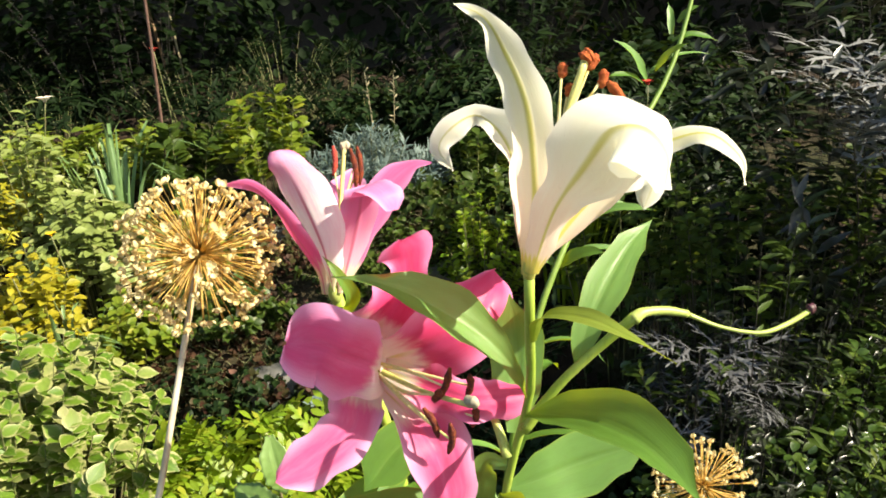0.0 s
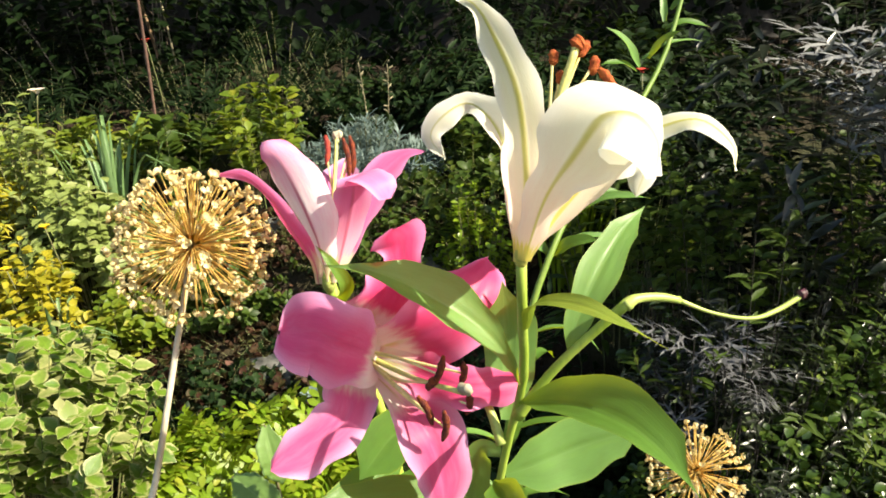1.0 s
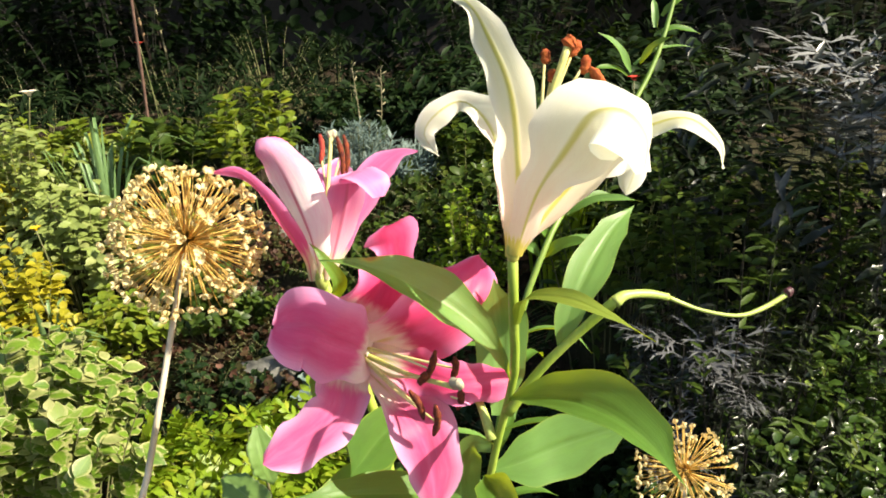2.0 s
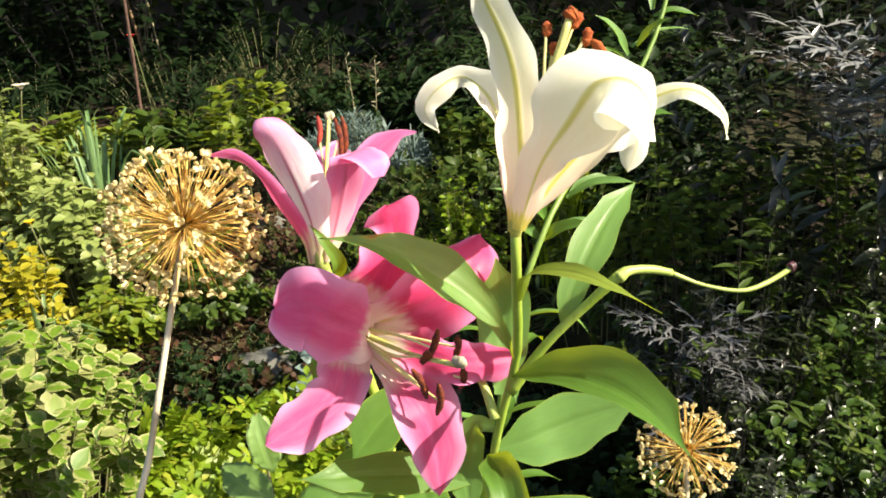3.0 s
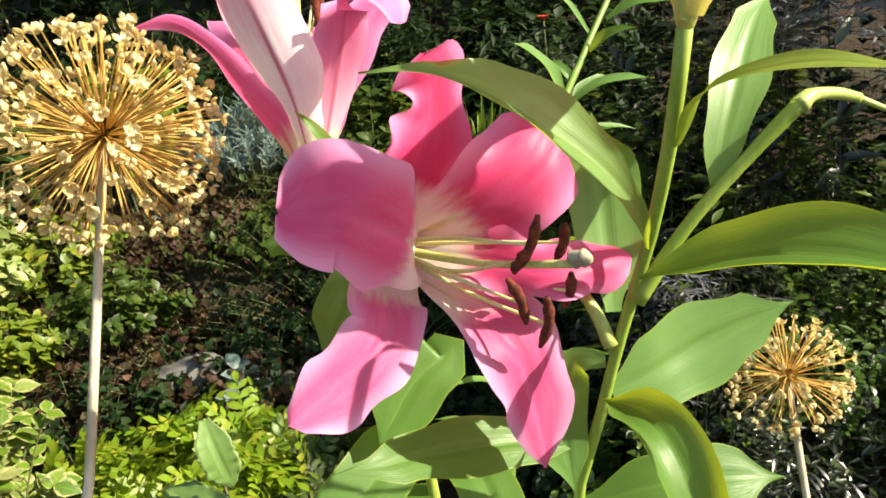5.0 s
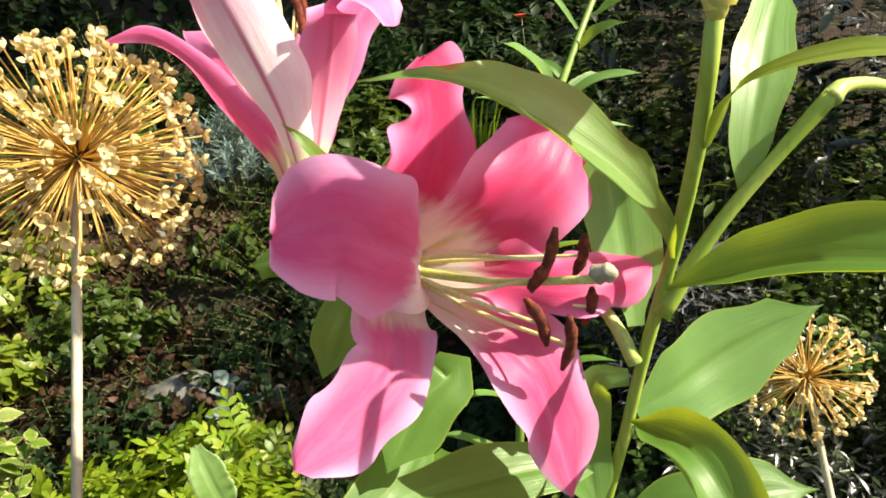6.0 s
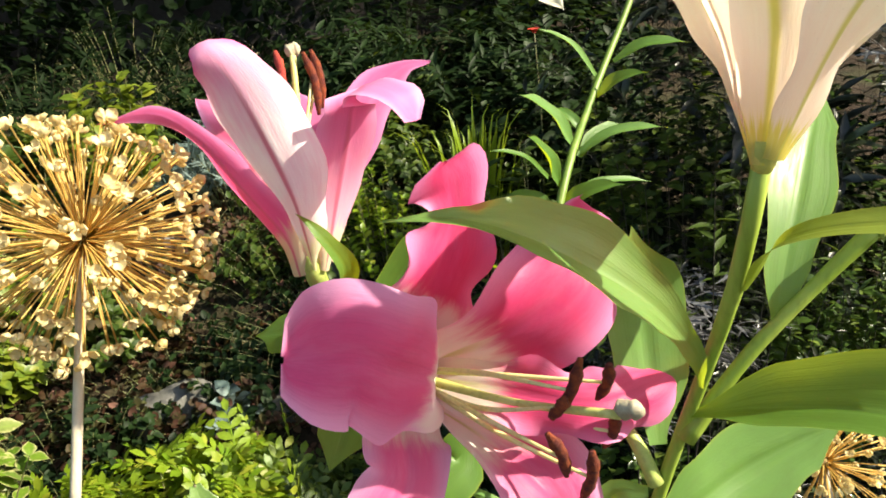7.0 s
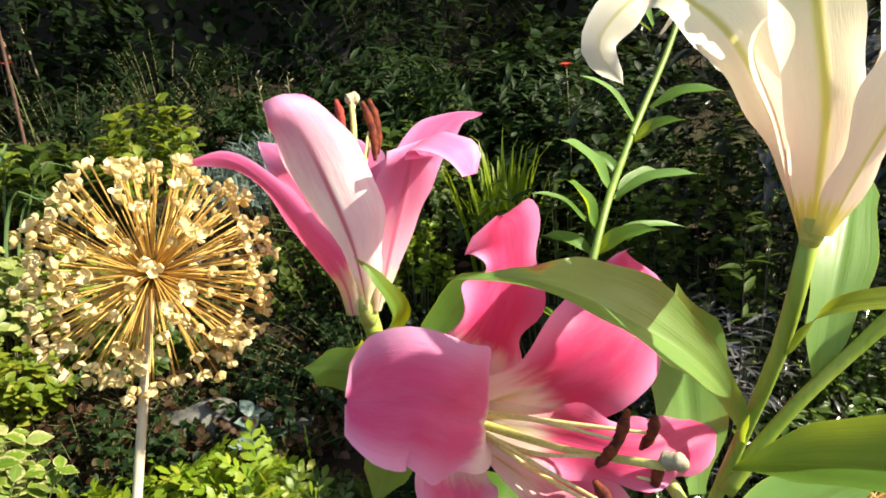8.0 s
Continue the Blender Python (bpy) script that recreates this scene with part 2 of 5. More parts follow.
EUONYMUS_REST = small_leaf_material("variegated_leaf_rest", ((0.11, 0.23, 0.022), (0.20, 0.34, 0.034), (0.52, 0.52, 0.22)), (0.38, 0.50, 0.05), 0.42, 0.25, (0.60, 0.58, 0.25), tone=0.58)
GOLDEN = small_leaf_material("golden_green_leaf", ((0.15, 0.24, 0.025), (0.25, 0.33, 0.035), (0.42, 0.42, 0.05)), (0.42, 0.52, 0.05), 0.45, 0.35, tone=0.62)
LIME = small_leaf_material("lime_leaf", ((0.16, 0.30, 0.020), (0.27, 0.40, 0.030), (0.46, 0.48, 0.06)), (0.50, 0.62, 0.04), 0.40, 0.38, tone=0.70)
YELLOW = small_leaf_material("yellow_leaf", ((0.30, 0.28, 0.02), (0.42, 0.36, 0.03), (0.18, 0.24, 0.03)), (0.55, 0.50, 0.05), 0.5, 0.35, tone=0.85)
PALE = small_leaf_material("pale_green_leaf", ((0.24, 0.31, 0.08), (0.34, 0.42, 0.12), (0.42, 0.46, 0.17)), (0.42, 0.50, 0.10), 0.5, 0.3, tone=0.66)
GREEN = small_leaf_material("green_leaf", ((0.060, 0.115, 0.018), (0.105, 0.18, 0.028), (0.19, 0.25, 0.04)), (0.28, 0.38, 0.04), 0.45, 0.3, spec=0.35, tone=0.45)
# Green lowered in tone to carry the shade on low plants and undergrowth.
SHADE_GREEN = small_leaf_material("shade_darkened_leaf", ((0.018, 0.042, 0.012), (0.03, 0.07, 0.018), (0.05, 0.10, 0.025)), (0.08, 0.14, 0.02), 0.55, 0.2, spec=0.18, tone=0.42)
# Deep shade at the back is put into this near-black leaf colour.
HEDGE_SHADE = small_leaf_material("shade_darkened_hedge_leaf", ((0.008, 0.020, 0.006), (0.014, 0.034, 0.009), (0.026, 0.055, 0.014)), (0.05, 0.09, 0.012), 0.65, 0.15, spec=0.08, tone=0.44)
BLUEGREY = small_leaf_material("blue_grey_leaf", ((0.13, 0.20, 0.18), (0.19, 0.27, 0.25), (0.25, 0.32, 0.30)), (0.22, 0.32, 0.26), 0.6, 0.2, tone=0.72)
# Reddish and fallen leaves, both darkened for the shade on the soil.
SEDUM = small_leaf_material("shaded_reddish_leaf", ((0.055, 0.055, 0.018), (0.085, 0.035, 0.022), (0.10, 0.11, 0.035)), (0.25, 0.16, 0.05), 0.6, 0.2, spec=0.2, tone=0.62)
LITTER = small_leaf_material("shaded_fallen_leaf", ((0.055, 0.028, 0.016), (0.10, 0.050, 0.030), (0.20, 0.10, 0.075)), (0.25, 0.12, 0.06), 0.65, 0.15, spec=0.2)
# Dark leaf colour, taken nearly black for the deep shade in the shrub.
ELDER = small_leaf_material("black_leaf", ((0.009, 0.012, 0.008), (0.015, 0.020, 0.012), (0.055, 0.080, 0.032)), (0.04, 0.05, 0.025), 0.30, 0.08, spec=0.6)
# Dark tones hold the shade, the bright third tone the glints in it.
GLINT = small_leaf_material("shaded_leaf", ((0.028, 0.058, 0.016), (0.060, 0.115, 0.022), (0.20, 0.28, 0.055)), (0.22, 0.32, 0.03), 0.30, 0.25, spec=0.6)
# Silver sun sheen as leaf colour; the next is its dim copy.
LITCUT = small_leaf_material("lit_cut_leaf", ((0.18, 0.185, 0.19), (0.30, 0.305, 0.31), (0.42, 0.43, 0.43)), (0.10, 0.09, 0.10), 0.36, 0.08, spec=0.5, tone=0.62)
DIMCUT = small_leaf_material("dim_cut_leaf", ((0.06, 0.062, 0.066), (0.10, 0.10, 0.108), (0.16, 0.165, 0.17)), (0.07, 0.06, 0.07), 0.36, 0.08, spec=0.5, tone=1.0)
EDGED = leaf_material("edged_leaf", (0.17, 0.29, 0.07), (0.25, 0.36, 0.14), (0.22, 0.34, 0.08), 0.5, 0.35, 9, (0.50, 0.52, 0.38))
STRAP = small_leaf_material("strap_leaf", ((0.10, 0.19, 0.08), (0.15, 0.25, 0.10), (0.26, 0.32, 0.16)), (0.28, 0.40, 0.12), 0.45, 0.3, tone=1.0)
PETAL_YELLOW = plain_material("yellow_flower", (0.80, 0.52, 0.02), (0.85, 0.62, 0.05), 60, 0.5, 0.2, 0.001, 0.3)
PETAL_WHITE = plain_material("white_flower", (0.80, 0.76, 0.68), (0.85, 0.70, 0.58), 60, 0.5, 0.2, 0.001, 0.3)
PETAL_RED = plain_material("red_flower", (0.55, 0.04, 0.03), (0.65, 0.08, 0.06), 60, 0.5, 0.2, 0.001, 0.2)
DRY = plain_material("dry_grass", (0.26, 0.23, 0.14), (0.18, 0.15, 0.09), 60, 0.7)


# ---- mesh helpers ----
def mesh_of(name, verts, faces, uvs=None, smooth=True):
    me = bpy.data.meshes.new(name)
    me.from_pydata([tuple(map(float, p)) for p in verts], [], [tuple(map(int, f)) for f in faces])
    if uvs is not None:
        layer = me.uv_layers.new(name="UVMap")
        ids = np.empty(len(me.loops), dtype=np.int32)
        me.loops.foreach_get("vertex_index", ids)
        layer.data.foreach_set("uv", np.asarray(uvs, dtype=np.float32)[ids].ravel())
    if smooth:
        me.polygons.foreach_set("use_smooth", np.ones(len(me.polygons), dtype=bool))
    me.update()
    return me


def part(name, me, material, parent=None, label="", thick=0.0):
    """Links a mesh as one object under a thing or a part."""
    ob = new(name, me)
    if not me.materials:
        me.materials.append(material)
    if parent:
        ob.parent = parent
        if parent.parent is None:
            ob.matrix_parent_inverse = parent.matrix_basis.inverted()
    if thick:
        m = ob.modifiers.new("thickness", "SOLIDIFY")
        m.thickness, m.offset = thick, 0.0
    return tagged(ob, label)


def thing(name, at, label, category, group="", kind=""):
    """An empty at a thing's base, to parent its parts."""
    ob = new(name)
    ob.matrix_basis = Matrix.Translation(at)
    ob.empty_display_size = 0.05
    return tagged(ob, label, category, group, kind)


def curve(points, n):
    """n points, evenly spaced, on a smooth line through the given ones."""
    p = [np.array(q, float) for q in points]
    p = [2 * p[0] - p[1], *p, 2 * p[-1] - p[-2]]
    out = []
    for a, b, c, d in zip(p, p[1:], p[2:], p[3:]):
        for t in np.linspace(0, 1, 24, endpoint=False):
            out.append(0.5 * (2 * b + (c - a) * t + (2 * a - 5 * b + 4 * c - d) * t * t + (3 * b - a - 3 * c + d) * t ** 3))
    out.append(p[-2])
    out = np.array(out)
    run = np.concatenate([[0], np.cumsum(np.linalg.norm(np.diff(out, axis=0), axis=1))])
    at = np.linspace(0, run[-1], n)
    return np.stack([np.interp(at, run, out[:, k]) for k in range(3)], axis=1)


def spread(values, n):
    """Values eased evenly over n steps."""
    x = np.linspace(0, len(values) - 1, n)
    k = np.minimum(x.astype(int), len(values) - 2)
    f = x - k
    f = f * f * (3 - 2 * f)
    v = np.array(values, float)
    if v.ndim > 1:
        f = f[:, None]
    return v[k] * (1 - f) + v[k + 1] * f


def unit(a):
    return a / np.maximum(np.linalg.norm(a, axis=-1, keepdims=True), 1e-9)


def blade(mid, halves, normals, bend=(0, 0), ruffle=0.0, waves=4.0, rib=0.0, n=30, m=13, phase=0.0, tip=0.5, name="blade"):
    """A petal or leaf along mid. halves: its half widths from base to tip, in metres; normals: the way its upper face looks along it;
    bend: the arc, in radians, by which its edges turn to the normal's side; tip: how pointed (1) or blunt (0.3) it ends."""
    c = curve(mid, n)
    t = unit(np.gradient(c, axis=0))
    ref = spread([np.array(q, float) for q in normals], n)
    nor = unit(ref - (ref * t).sum(1, keepdims=True) * t)
    side = np.cross(t, nor)
    u = np.linspace(0, 1, n)
    half = spread(halves, n) * np.minimum(1, ((1 - u) / (0.22 if tip > 0.35 else 0.12) + 1e-4)) ** tip
    arc = spread(bend, n)
    v = np.linspace(-1, 1, m)
    verts, uvs = [], []
    for i in range(n):
        a = arc[i] if abs(arc[i]) > 1e-3 else 1e-3
        for x in v:
            across = math.sin(a * x) / a * half[i]
            lift = (1 - math.cos(a * x)) / a * half[i]
            lift -= rib * math.exp(-(x / 0.10) ** 2) * math.sin(math.pi * min(1, u[i] * 1.05)) * half[i]
            wob = math.sin(waves * 2 * math.pi * u[i] + phase + (1.9 if x > 0 else 0)) + 0.6 * math.sin(waves * 4.7 * u[i] + 2.3 * phase + (4 if x > 0 else 1))
            lift += ruffle * abs(x) ** 2.5 * wob * min(1, u[i] * 2.5)
            across += ruffle * 0.5 * x * abs(x) ** 3 * math.sin(waves * 8.1 * u[i] + phase * 3) * min(1, u[i] * 2.5)
            verts.append(c[i] + side[i] * across + nor[i] * lift)
            uvs.append((u[i], 0.5 + 0.5 * x))
    faces = [(i * m + j, i * m + j + 1, (i + 1) * m + j + 1, (i + 1) * m + j) for i in range(n - 1) for j in range(m - 1)]
    return mesh_of(name, verts, faces, uvs)


def tube(points, radii, n=16, sides=10, name="tube", knobs=0.0):
    """A tapered round stalk with closed ends."""
    c = curve(points, n)
    t = unit(np.gradient(c, axis=0))
    r = spread(radii, n)
    a = np.cross(t, np.where(np.abs(t[:, 2:]) > 0.9, [[1.0, 0, 0]], [[0, 0, 1.0]]))
    a = unit(a)
    for i in range(1, n):
        a[i] = unit(a[i - 1] - (a[i - 1] @ t[i]) * t[i])
    b = np.cross(t, a)
    verts = []
    for i in range(n):
        k = r[i] * (1 + knobs * math.sin(i * 2.3))
        for q in np.linspace(0, 2 * math.pi, sides, endpoint=False):
            verts.append(c[i] + k * (a[i] * math.cos(q) + b[i] * math.sin(q)))
    faces = [(i * sides + j, i * sides + (j + 1) % sides, (i + 1) * sides + (j + 1) % sides, (i + 1) * sides + j) for i in range(n - 1) for j in range(sides)]
    verts += [c[0], c[-1]]
    k = len(verts)
    faces += [((j + 1) % sides, j, k - 2) for j in range(sides)]
    faces += [((n - 1) * sides + j, (n - 1) * sides + (j + 1) % sides, k - 1) for j in range(sides)]
    return mesh_of(name, verts, faces)


def joined(name, meshes):
    """Several plain (verts, faces) sets as one mesh."""
    verts, faces, k = [], [], 0
    for v, f in meshes:
        verts += list(v)
        faces += [tuple(i + k for i in q) for q in f]
        k += len(v)
    return mesh_of(name, verts, faces)


def raw(me):
    out = [tuple(v.co) for v in me.vertices], [tuple(p.vertices) for p in me.polygons]
    bpy.data.meshes.remove(me)
    return out


def anther(a, b, radius, name="anther"):
    """A grooved, slightly bent pollen sac from a to b."""
    a, b = np.array(a, float), np.array(b, float)
    m = (a + b) / 2 + unit(np.cross(b - a, [0.3, 1, 0.2])) * np.linalg.norm(b - a) * 0.07
    me = tube([a, m, b], [radius * 0.45, radius * 1.05, radius * 0.9, radius, radius * 0.4], 14, 12, name, 0.08)
    c = (a + b) / 2
    axis = unit(b - a)
    for v in me.vertices:
        p = np.array(v.co) - c
        s = p - (p @ axis) * axis
        g = unit(np.cross(axis, [0.2, 1, 0.1]))
        k = abs(unit(s) @ g) if np.linalg.norm(s) > 1e-7 else 0
        v.co = Vector(c + (p @ axis) * axis + s * (0.72 + 0.36 * k))
    return me


# ---- ground ----
def ground_z(x, y):
    """The bed: flat in front, a bank behind, level again under the trees."""
    rise = np.interp(y, [1.3, 1.6, 2.0, 2.5, 3.0, 4.2, 6.0], [0.0, 0.02, 0.18, 0.42, 0.60, 0.82, 0.90])
    fall = np.interp(np.abs(x), [3.0, 9.0], [1.0, 0.35])
    lump = 0.03 * np.sin(x * 3.1 + 1.0) * np.sin(y * 2.7) + 0.015 * np.sin(x * 9.0 + y * 7.0)
    return rise * fall + lump * np.interp(np.hypot(x, y), [8, 20], [1, 0])


def build_ground():
    xs = np.concatenate([[-300, -120, -50, -25, -14], np.linspace(-9, -3, 19)[:-1], np.linspace(-3, 3, 91), np.linspace(3, 9, 19)[1:], [14, 25, 50, 120, 300]])
    ys = np.concatenate([[-300, -120, -50, -20, -8, -4], np.linspace(-2, 1, 16)[:-1], np.linspace(1, 5, 81), np.linspace(5, 9, 17)[1:], [14, 25, 50, 120, 300]])
    verts = [(x, y, float(ground_z(x, y))) for y in ys for x in xs]
    w = len(xs)
    faces = [(j * w + i, j * w + i + 1, (j + 1) * w + i + 1, (j + 1) * w + i) for j in range(len(ys) - 1) for i in range(w - 1)]
    part("ground", mesh_of("ground", verts, faces), SOIL)
    tagged(bpy.data.objects["ground"], "dark brown garden soil rising to a bank", "ground", kind="structure")


build_ground()


def G(x, y):
    return (x, y, float(ground_z(x, y)))


# ---- the pink lily: an open flower, a half-open one above it ----
pink_lily = thing("pink_lily", G(-0.03, 0.58), "pink oriental lily with an open and a half-open flower", "lily", "lilies")
part("stem", tube([(-0.03, 0.58, ground_z(-0.03, 0.58) - 0.02), (-0.02, 0.57, 0.5), (-0.03, 0.565, 0.9), (-0.062, 0.57, 1.05), (-0.074, 0.566, 1.095), (-0.077, 0.558, 1.118)],
                  [0.0065, 0.006, 0.005, 0.0045, 0.004, 0.005], 40), STEM, pink_lily)

flower = part("flower", tube([(-0.045, 0.56, 1.04), (-0.066, 0.525, 1.075), (-0.054, 0.492, 1.092), (-0.046, 0.484, 1.094)], [0.003, 0.0035, 0.006, 0.007], 14), PEDICEL, pink_lily, "fully open pink flower with a pale throat")
PETALS_A = (
    # mid line, half widths, normals, bend, ruffle, waves, tip
    ([(-0.0438, 0.4785, 1.0895), (-0.0345, 0.4597, 1.1015), (-0.0515, 0.4332, 1.1245), (-0.0677, 0.4322, 1.1340), (-0.0912, 0.4457, 1.1298)], [0.0040, 0.0225, 0.0288, 0.0262, 0.0213], [(0.78, -0.38, 0.50), (0.58, -0.80, 0.17), (-0.02, -0.98, 0.21), (-0.12, -0.72, 0.69)], (0.41, -0.37, -0.39, 0.49), 0.0026, 2.2, 0.24),
    ([(-0.0412, 0.4848, 1.0940), (-0.0039, 0.4624, 1.1150), (0.0245, 0.4624, 1.1327), (0.0412, 0.4831, 1.1471), (0.0464, 0.5080, 1.1523)], [0.0149, 0.0236, 0.0271, 0.0264, 0.0207], [(0.77, -0.47, 0.43), (0.69, -0.63, 0.34), (0.44, -0.53, 0.72), (0.39, -0.02, 0.92)], (0.32, 0.38, -0.66, -0.62), 0.0020, 3.0, 0.6),
    ([(-0.0498, 0.4919, 1.1051), (-0.0295, 0.4870, 1.1270), (-0.0160, 0.4940, 1.1490), (-0.0135, 0.4960, 1.1680), (-0.0175, 0.4915, 1.1825)], [0.0260, 0.0290, 0.0225, 0.0150, 0.0225], [(0.38, -0.93, -0.01), (0.42, -0.90, -0.05), (0.32, -0.94, 0.05), (0.15, -0.85, 0.50)], (0.25, 0.30, 0.20, -0.20), 0.0040, 2.3, 0.3),
    ([(-0.0427, 0.4817, 1.0929), (-0.0103, 0.4602, 1.0920), (0.0242, 0.4423, 1.0878), (0.0532, 0.4497, 1.0861), (0.0749, 0.4651, 1.0836)], [0.0070, 0.0144, 0.0141, 0.0154, 0.0115], [(-0.13, -0.69, 0.71), (-0.24, -0.77, 0.60), (-0.08, -0.78, 0.62), (0.01, -0.51, 0.86)], (0.38, 0.15, -0.57, -1.13), 0.0040, 3.6, 0.45),
    ([(-0.0428, 0.4789, 1.0845), (-0.0212, 0.4562, 1.0756), (0.0024, 0.4353, 1.0580), (0.0101, 0.4297, 1.0304), (0.0108, 0.4174, 0.9996)], [0.0010, 0.0100, 0.0241, 0.0206, 0.0139], [(0.43, -0.29, 0.86), (0.36, -0.63, 0.69), (0.36, -0.82, 0.44), (0.37, -0.84, 0.40)], (0.37, 0.40, 0.26, -0.04), 0.0020, 2.6, 0.6),
    ([(-0.0430, 0.4864, 1.0872), (-0.0505, 0.4603, 1.0799), (-0.0532, 0.4393, 1.0694), (-0.0762, 0.4215, 1.0576), (-0.0987, 0.4090, 1.0510)], [0.0121, 0.0191, 0.0184, 0.0174, 0.0168], [(0.47, -0.52, 0.71), (0.46, -0.71, 0.54), (0.35, -0.76, 0.55), (0.23, -0.72, 0.65)], (0.47, 0.13, -0.20, -0.49), 0.0026, 3.0, 0.4),
)
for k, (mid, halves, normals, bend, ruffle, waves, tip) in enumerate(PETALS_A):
    part("petal", blade(mid, halves, normals, bend, ruffle, waves, 0.10, 36, 17, k * 1.7, tip, "petal"), PINK_BACKLIT if k in (1, 2, 3) else PALE_HEARTED if k == 4 else PINK, flower)
ANTHERS_A = (((0.014, 0.426, 1.120), (0.003, 0.429, 1.094)), ((0.026, 0.428, 1.114), (0.024, 0.436, 1.094)), ((-0.003, 0.416, 1.098), (0.005, 0.420, 1.074)),
             ((0.013, 0.414, 1.088), (0.011, 0.421, 1.061)), ((0.029, 0.430, 1.090), (0.027, 0.437, 1.070)), ((0.007, 0.424, 1.106), (0.002, 0.428, 1.096)))
HEART_A = np.array((-0.044, 0.481, 1.094))
for k, (a, b) in enumerate(ANTHERS_A):
    m = (np.array(a) + np.array(b)) / 2
    way = HEART_A + (m - HEART_A) * 0.5 + np.array((0, 0, 0.004 - 0.0025 * k))
    part("filament", tube([HEART_A + np.array((0, 0, 0.003 - 0.001 * k)), way, m], [0.0011, 0.0011, 0.0007], 14, 8, "filament"), FILAMENT, flower)
    part("anther", anther(a, b, 0.0023), ANTHER, flower)
style = part("style", tube([HEART_A, (-0.008, 0.446, 1.094), (0.024, 0.414, 1.101)], [0.0024, 0.0016, 0.0018], 16, 10, "style"), STYLE, flower)
part("stigma", anther((0.0235, 0.4165, 1.1015), (0.0305, 0.4085, 1.1045), 0.0038, "stigma"), STIGMA, style, "grey-white sticky stigma")

flower = part("flower", tube([(-0.076, 0.562, 1.106), (-0.077, 0.557, 1.118), (-0.077, 0.559, 1.126)], [0.004, 0.0055, 0.0045], 10), PEDICEL, pink_lily, "half-open pink trumpet flower")
PETALS_B = (
    ([(-0.0771, 0.5522, 1.1194), (-0.0806, 0.5473, 1.1571), (-0.0891, 0.5425, 1.1911), (-0.0990, 0.5353, 1.2216), (-0.1073, 0.5358, 1.2345), (-0.1135, 0.5495, 1.2330)], [0.0010, 0.0133, 0.0231, 0.0229, 0.0164, 0.0085], [(-0.50, -0.85, 0.15), (-0.43, -0.89, 0.18), (-0.24, -0.93, 0.27), (-0.27, -0.44, 0.86)], (-1.46, -1.12, -1.04, -0.96), 0.0010, 2.5, 0.4),
    ([(-0.0848, 0.5563, 1.1166), (-0.0885, 0.5602, 1.1366), (-0.1058, 0.5644, 1.1652), (-0.1200, 0.5667, 1.1895), (-0.1395, 0.5733, 1.2033), (-0.1703, 0.5906, 1.1993)], [0.0082, 0.0127, 0.0102, 0.0059, 0.0046, 0.0049], [(-0.58, -0.81, 0.00), (-0.66, -0.75, 0.03), (-0.62, -0.72, 0.29), (-0.33, -0.68, 0.66)], (-0.92, -0.75, -0.84, -0.66), 0.0006, 2.5, 0.8),
    ([(-0.0718, 0.5518, 1.1192), (-0.0614, 0.5547, 1.1531), (-0.0529, 0.5502, 1.1822), (-0.0477, 0.5406, 1.2026), (-0.0406, 0.5340, 1.2106), (-0.0276, 0.5254, 1.2051), (-0.0219, 0.5252, 1.1937)], [0.0027, 0.0103, 0.0149, 0.0141, 0.0138, 0.0176, 0.0235], [(0.29, -0.96, 0.05), (0.35, -0.93, -0.06), (0.17, -0.97, 0.18), (0.35, -0.36, 0.86), (0.67, -0.62, 0.40)], (-1.08, -0.79, -0.41, 0.01, 0.12), 0.0014, 2.8, 0.4),
    ([(-0.068, 0.562, 1.120), (-0.052, 0.585, 1.160), (-0.035, 0.602, 1.192), (-0.015, 0.611, 1.206), (0.002, 0.611, 1.207)],
     [0.006, 0.014, 0.016, 0.012, 0.008], [(0.8, -0.3, 0.2), (0.7, -0.4, 0.4), (0.4, -0.5, 0.7), (0.1, -0.5, 0.8)], (-0.8, -0.6, -0.4, -0.4), 0.0010, 2.5, 0.6),
    ([(-0.085, 0.564, 1.120), (-0.097, 0.588, 1.155), (-0.112, 0.615, 1.188), (-0.128, 0.640, 1.199)],
     [0.006, 0.014, 0.014, 0.008], [(-0.8, 0.3, 0.3), (-0.8, 0.2, 0.5), (-0.5, 0.3, 0.8)], (-0.8, -0.6, -0.5), 0.0010, 2.5, 0.6),
    ([(-0.076, 0.567, 1.121), (-0.074, 0.600, 1.155), (-0.072, 0.635, 1.182), (-0.070, 0.668, 1.190)],
     [0.006, 0.016, 0.018, 0.010], [(0.0, 0.8, -0.5), (0.0, 0.8, -0.5), (0.0, 0.3, -0.9)], (-0.8, -0.6, -0.4), 0.0010, 2.5, 0.6),
)
for k, (mid, halves, normals, bend, ruffle, waves, tip) in enumerate(PETALS_B):
    part("petal", blade(mid, halves, normals, bend, ruffle, waves, -0.06, 32, 15, k * 1.3, tip, "petal"), (PINK_OUT, ROSE, MID_PINK, ROSE, MID_PINK, MID_PINK)[k], flower)
for a, b, mat in (((-0.080, 0.625, 1.221), (-0.080, 0.615, 1.198), ANTHER_RED), ((-0.0655, 0.622, 1.219), (-0.062, 0.612, 1.186), ANTHER), ((-0.061, 0.630, 1.219), (-0.0595, 0.620, 1.188), ANTHER)):
    part("filament", tube([(-0.076, 0.566, 1.13), (-0.074, 0.598, 1.165), (np.array(a) + np.array(b)) / 2], [0.001, 0.001, 0.0007], 10, 8, "filament"), FILAMENT, flower)
    part("anther", anther(a, b, 0.0022), mat, flower)
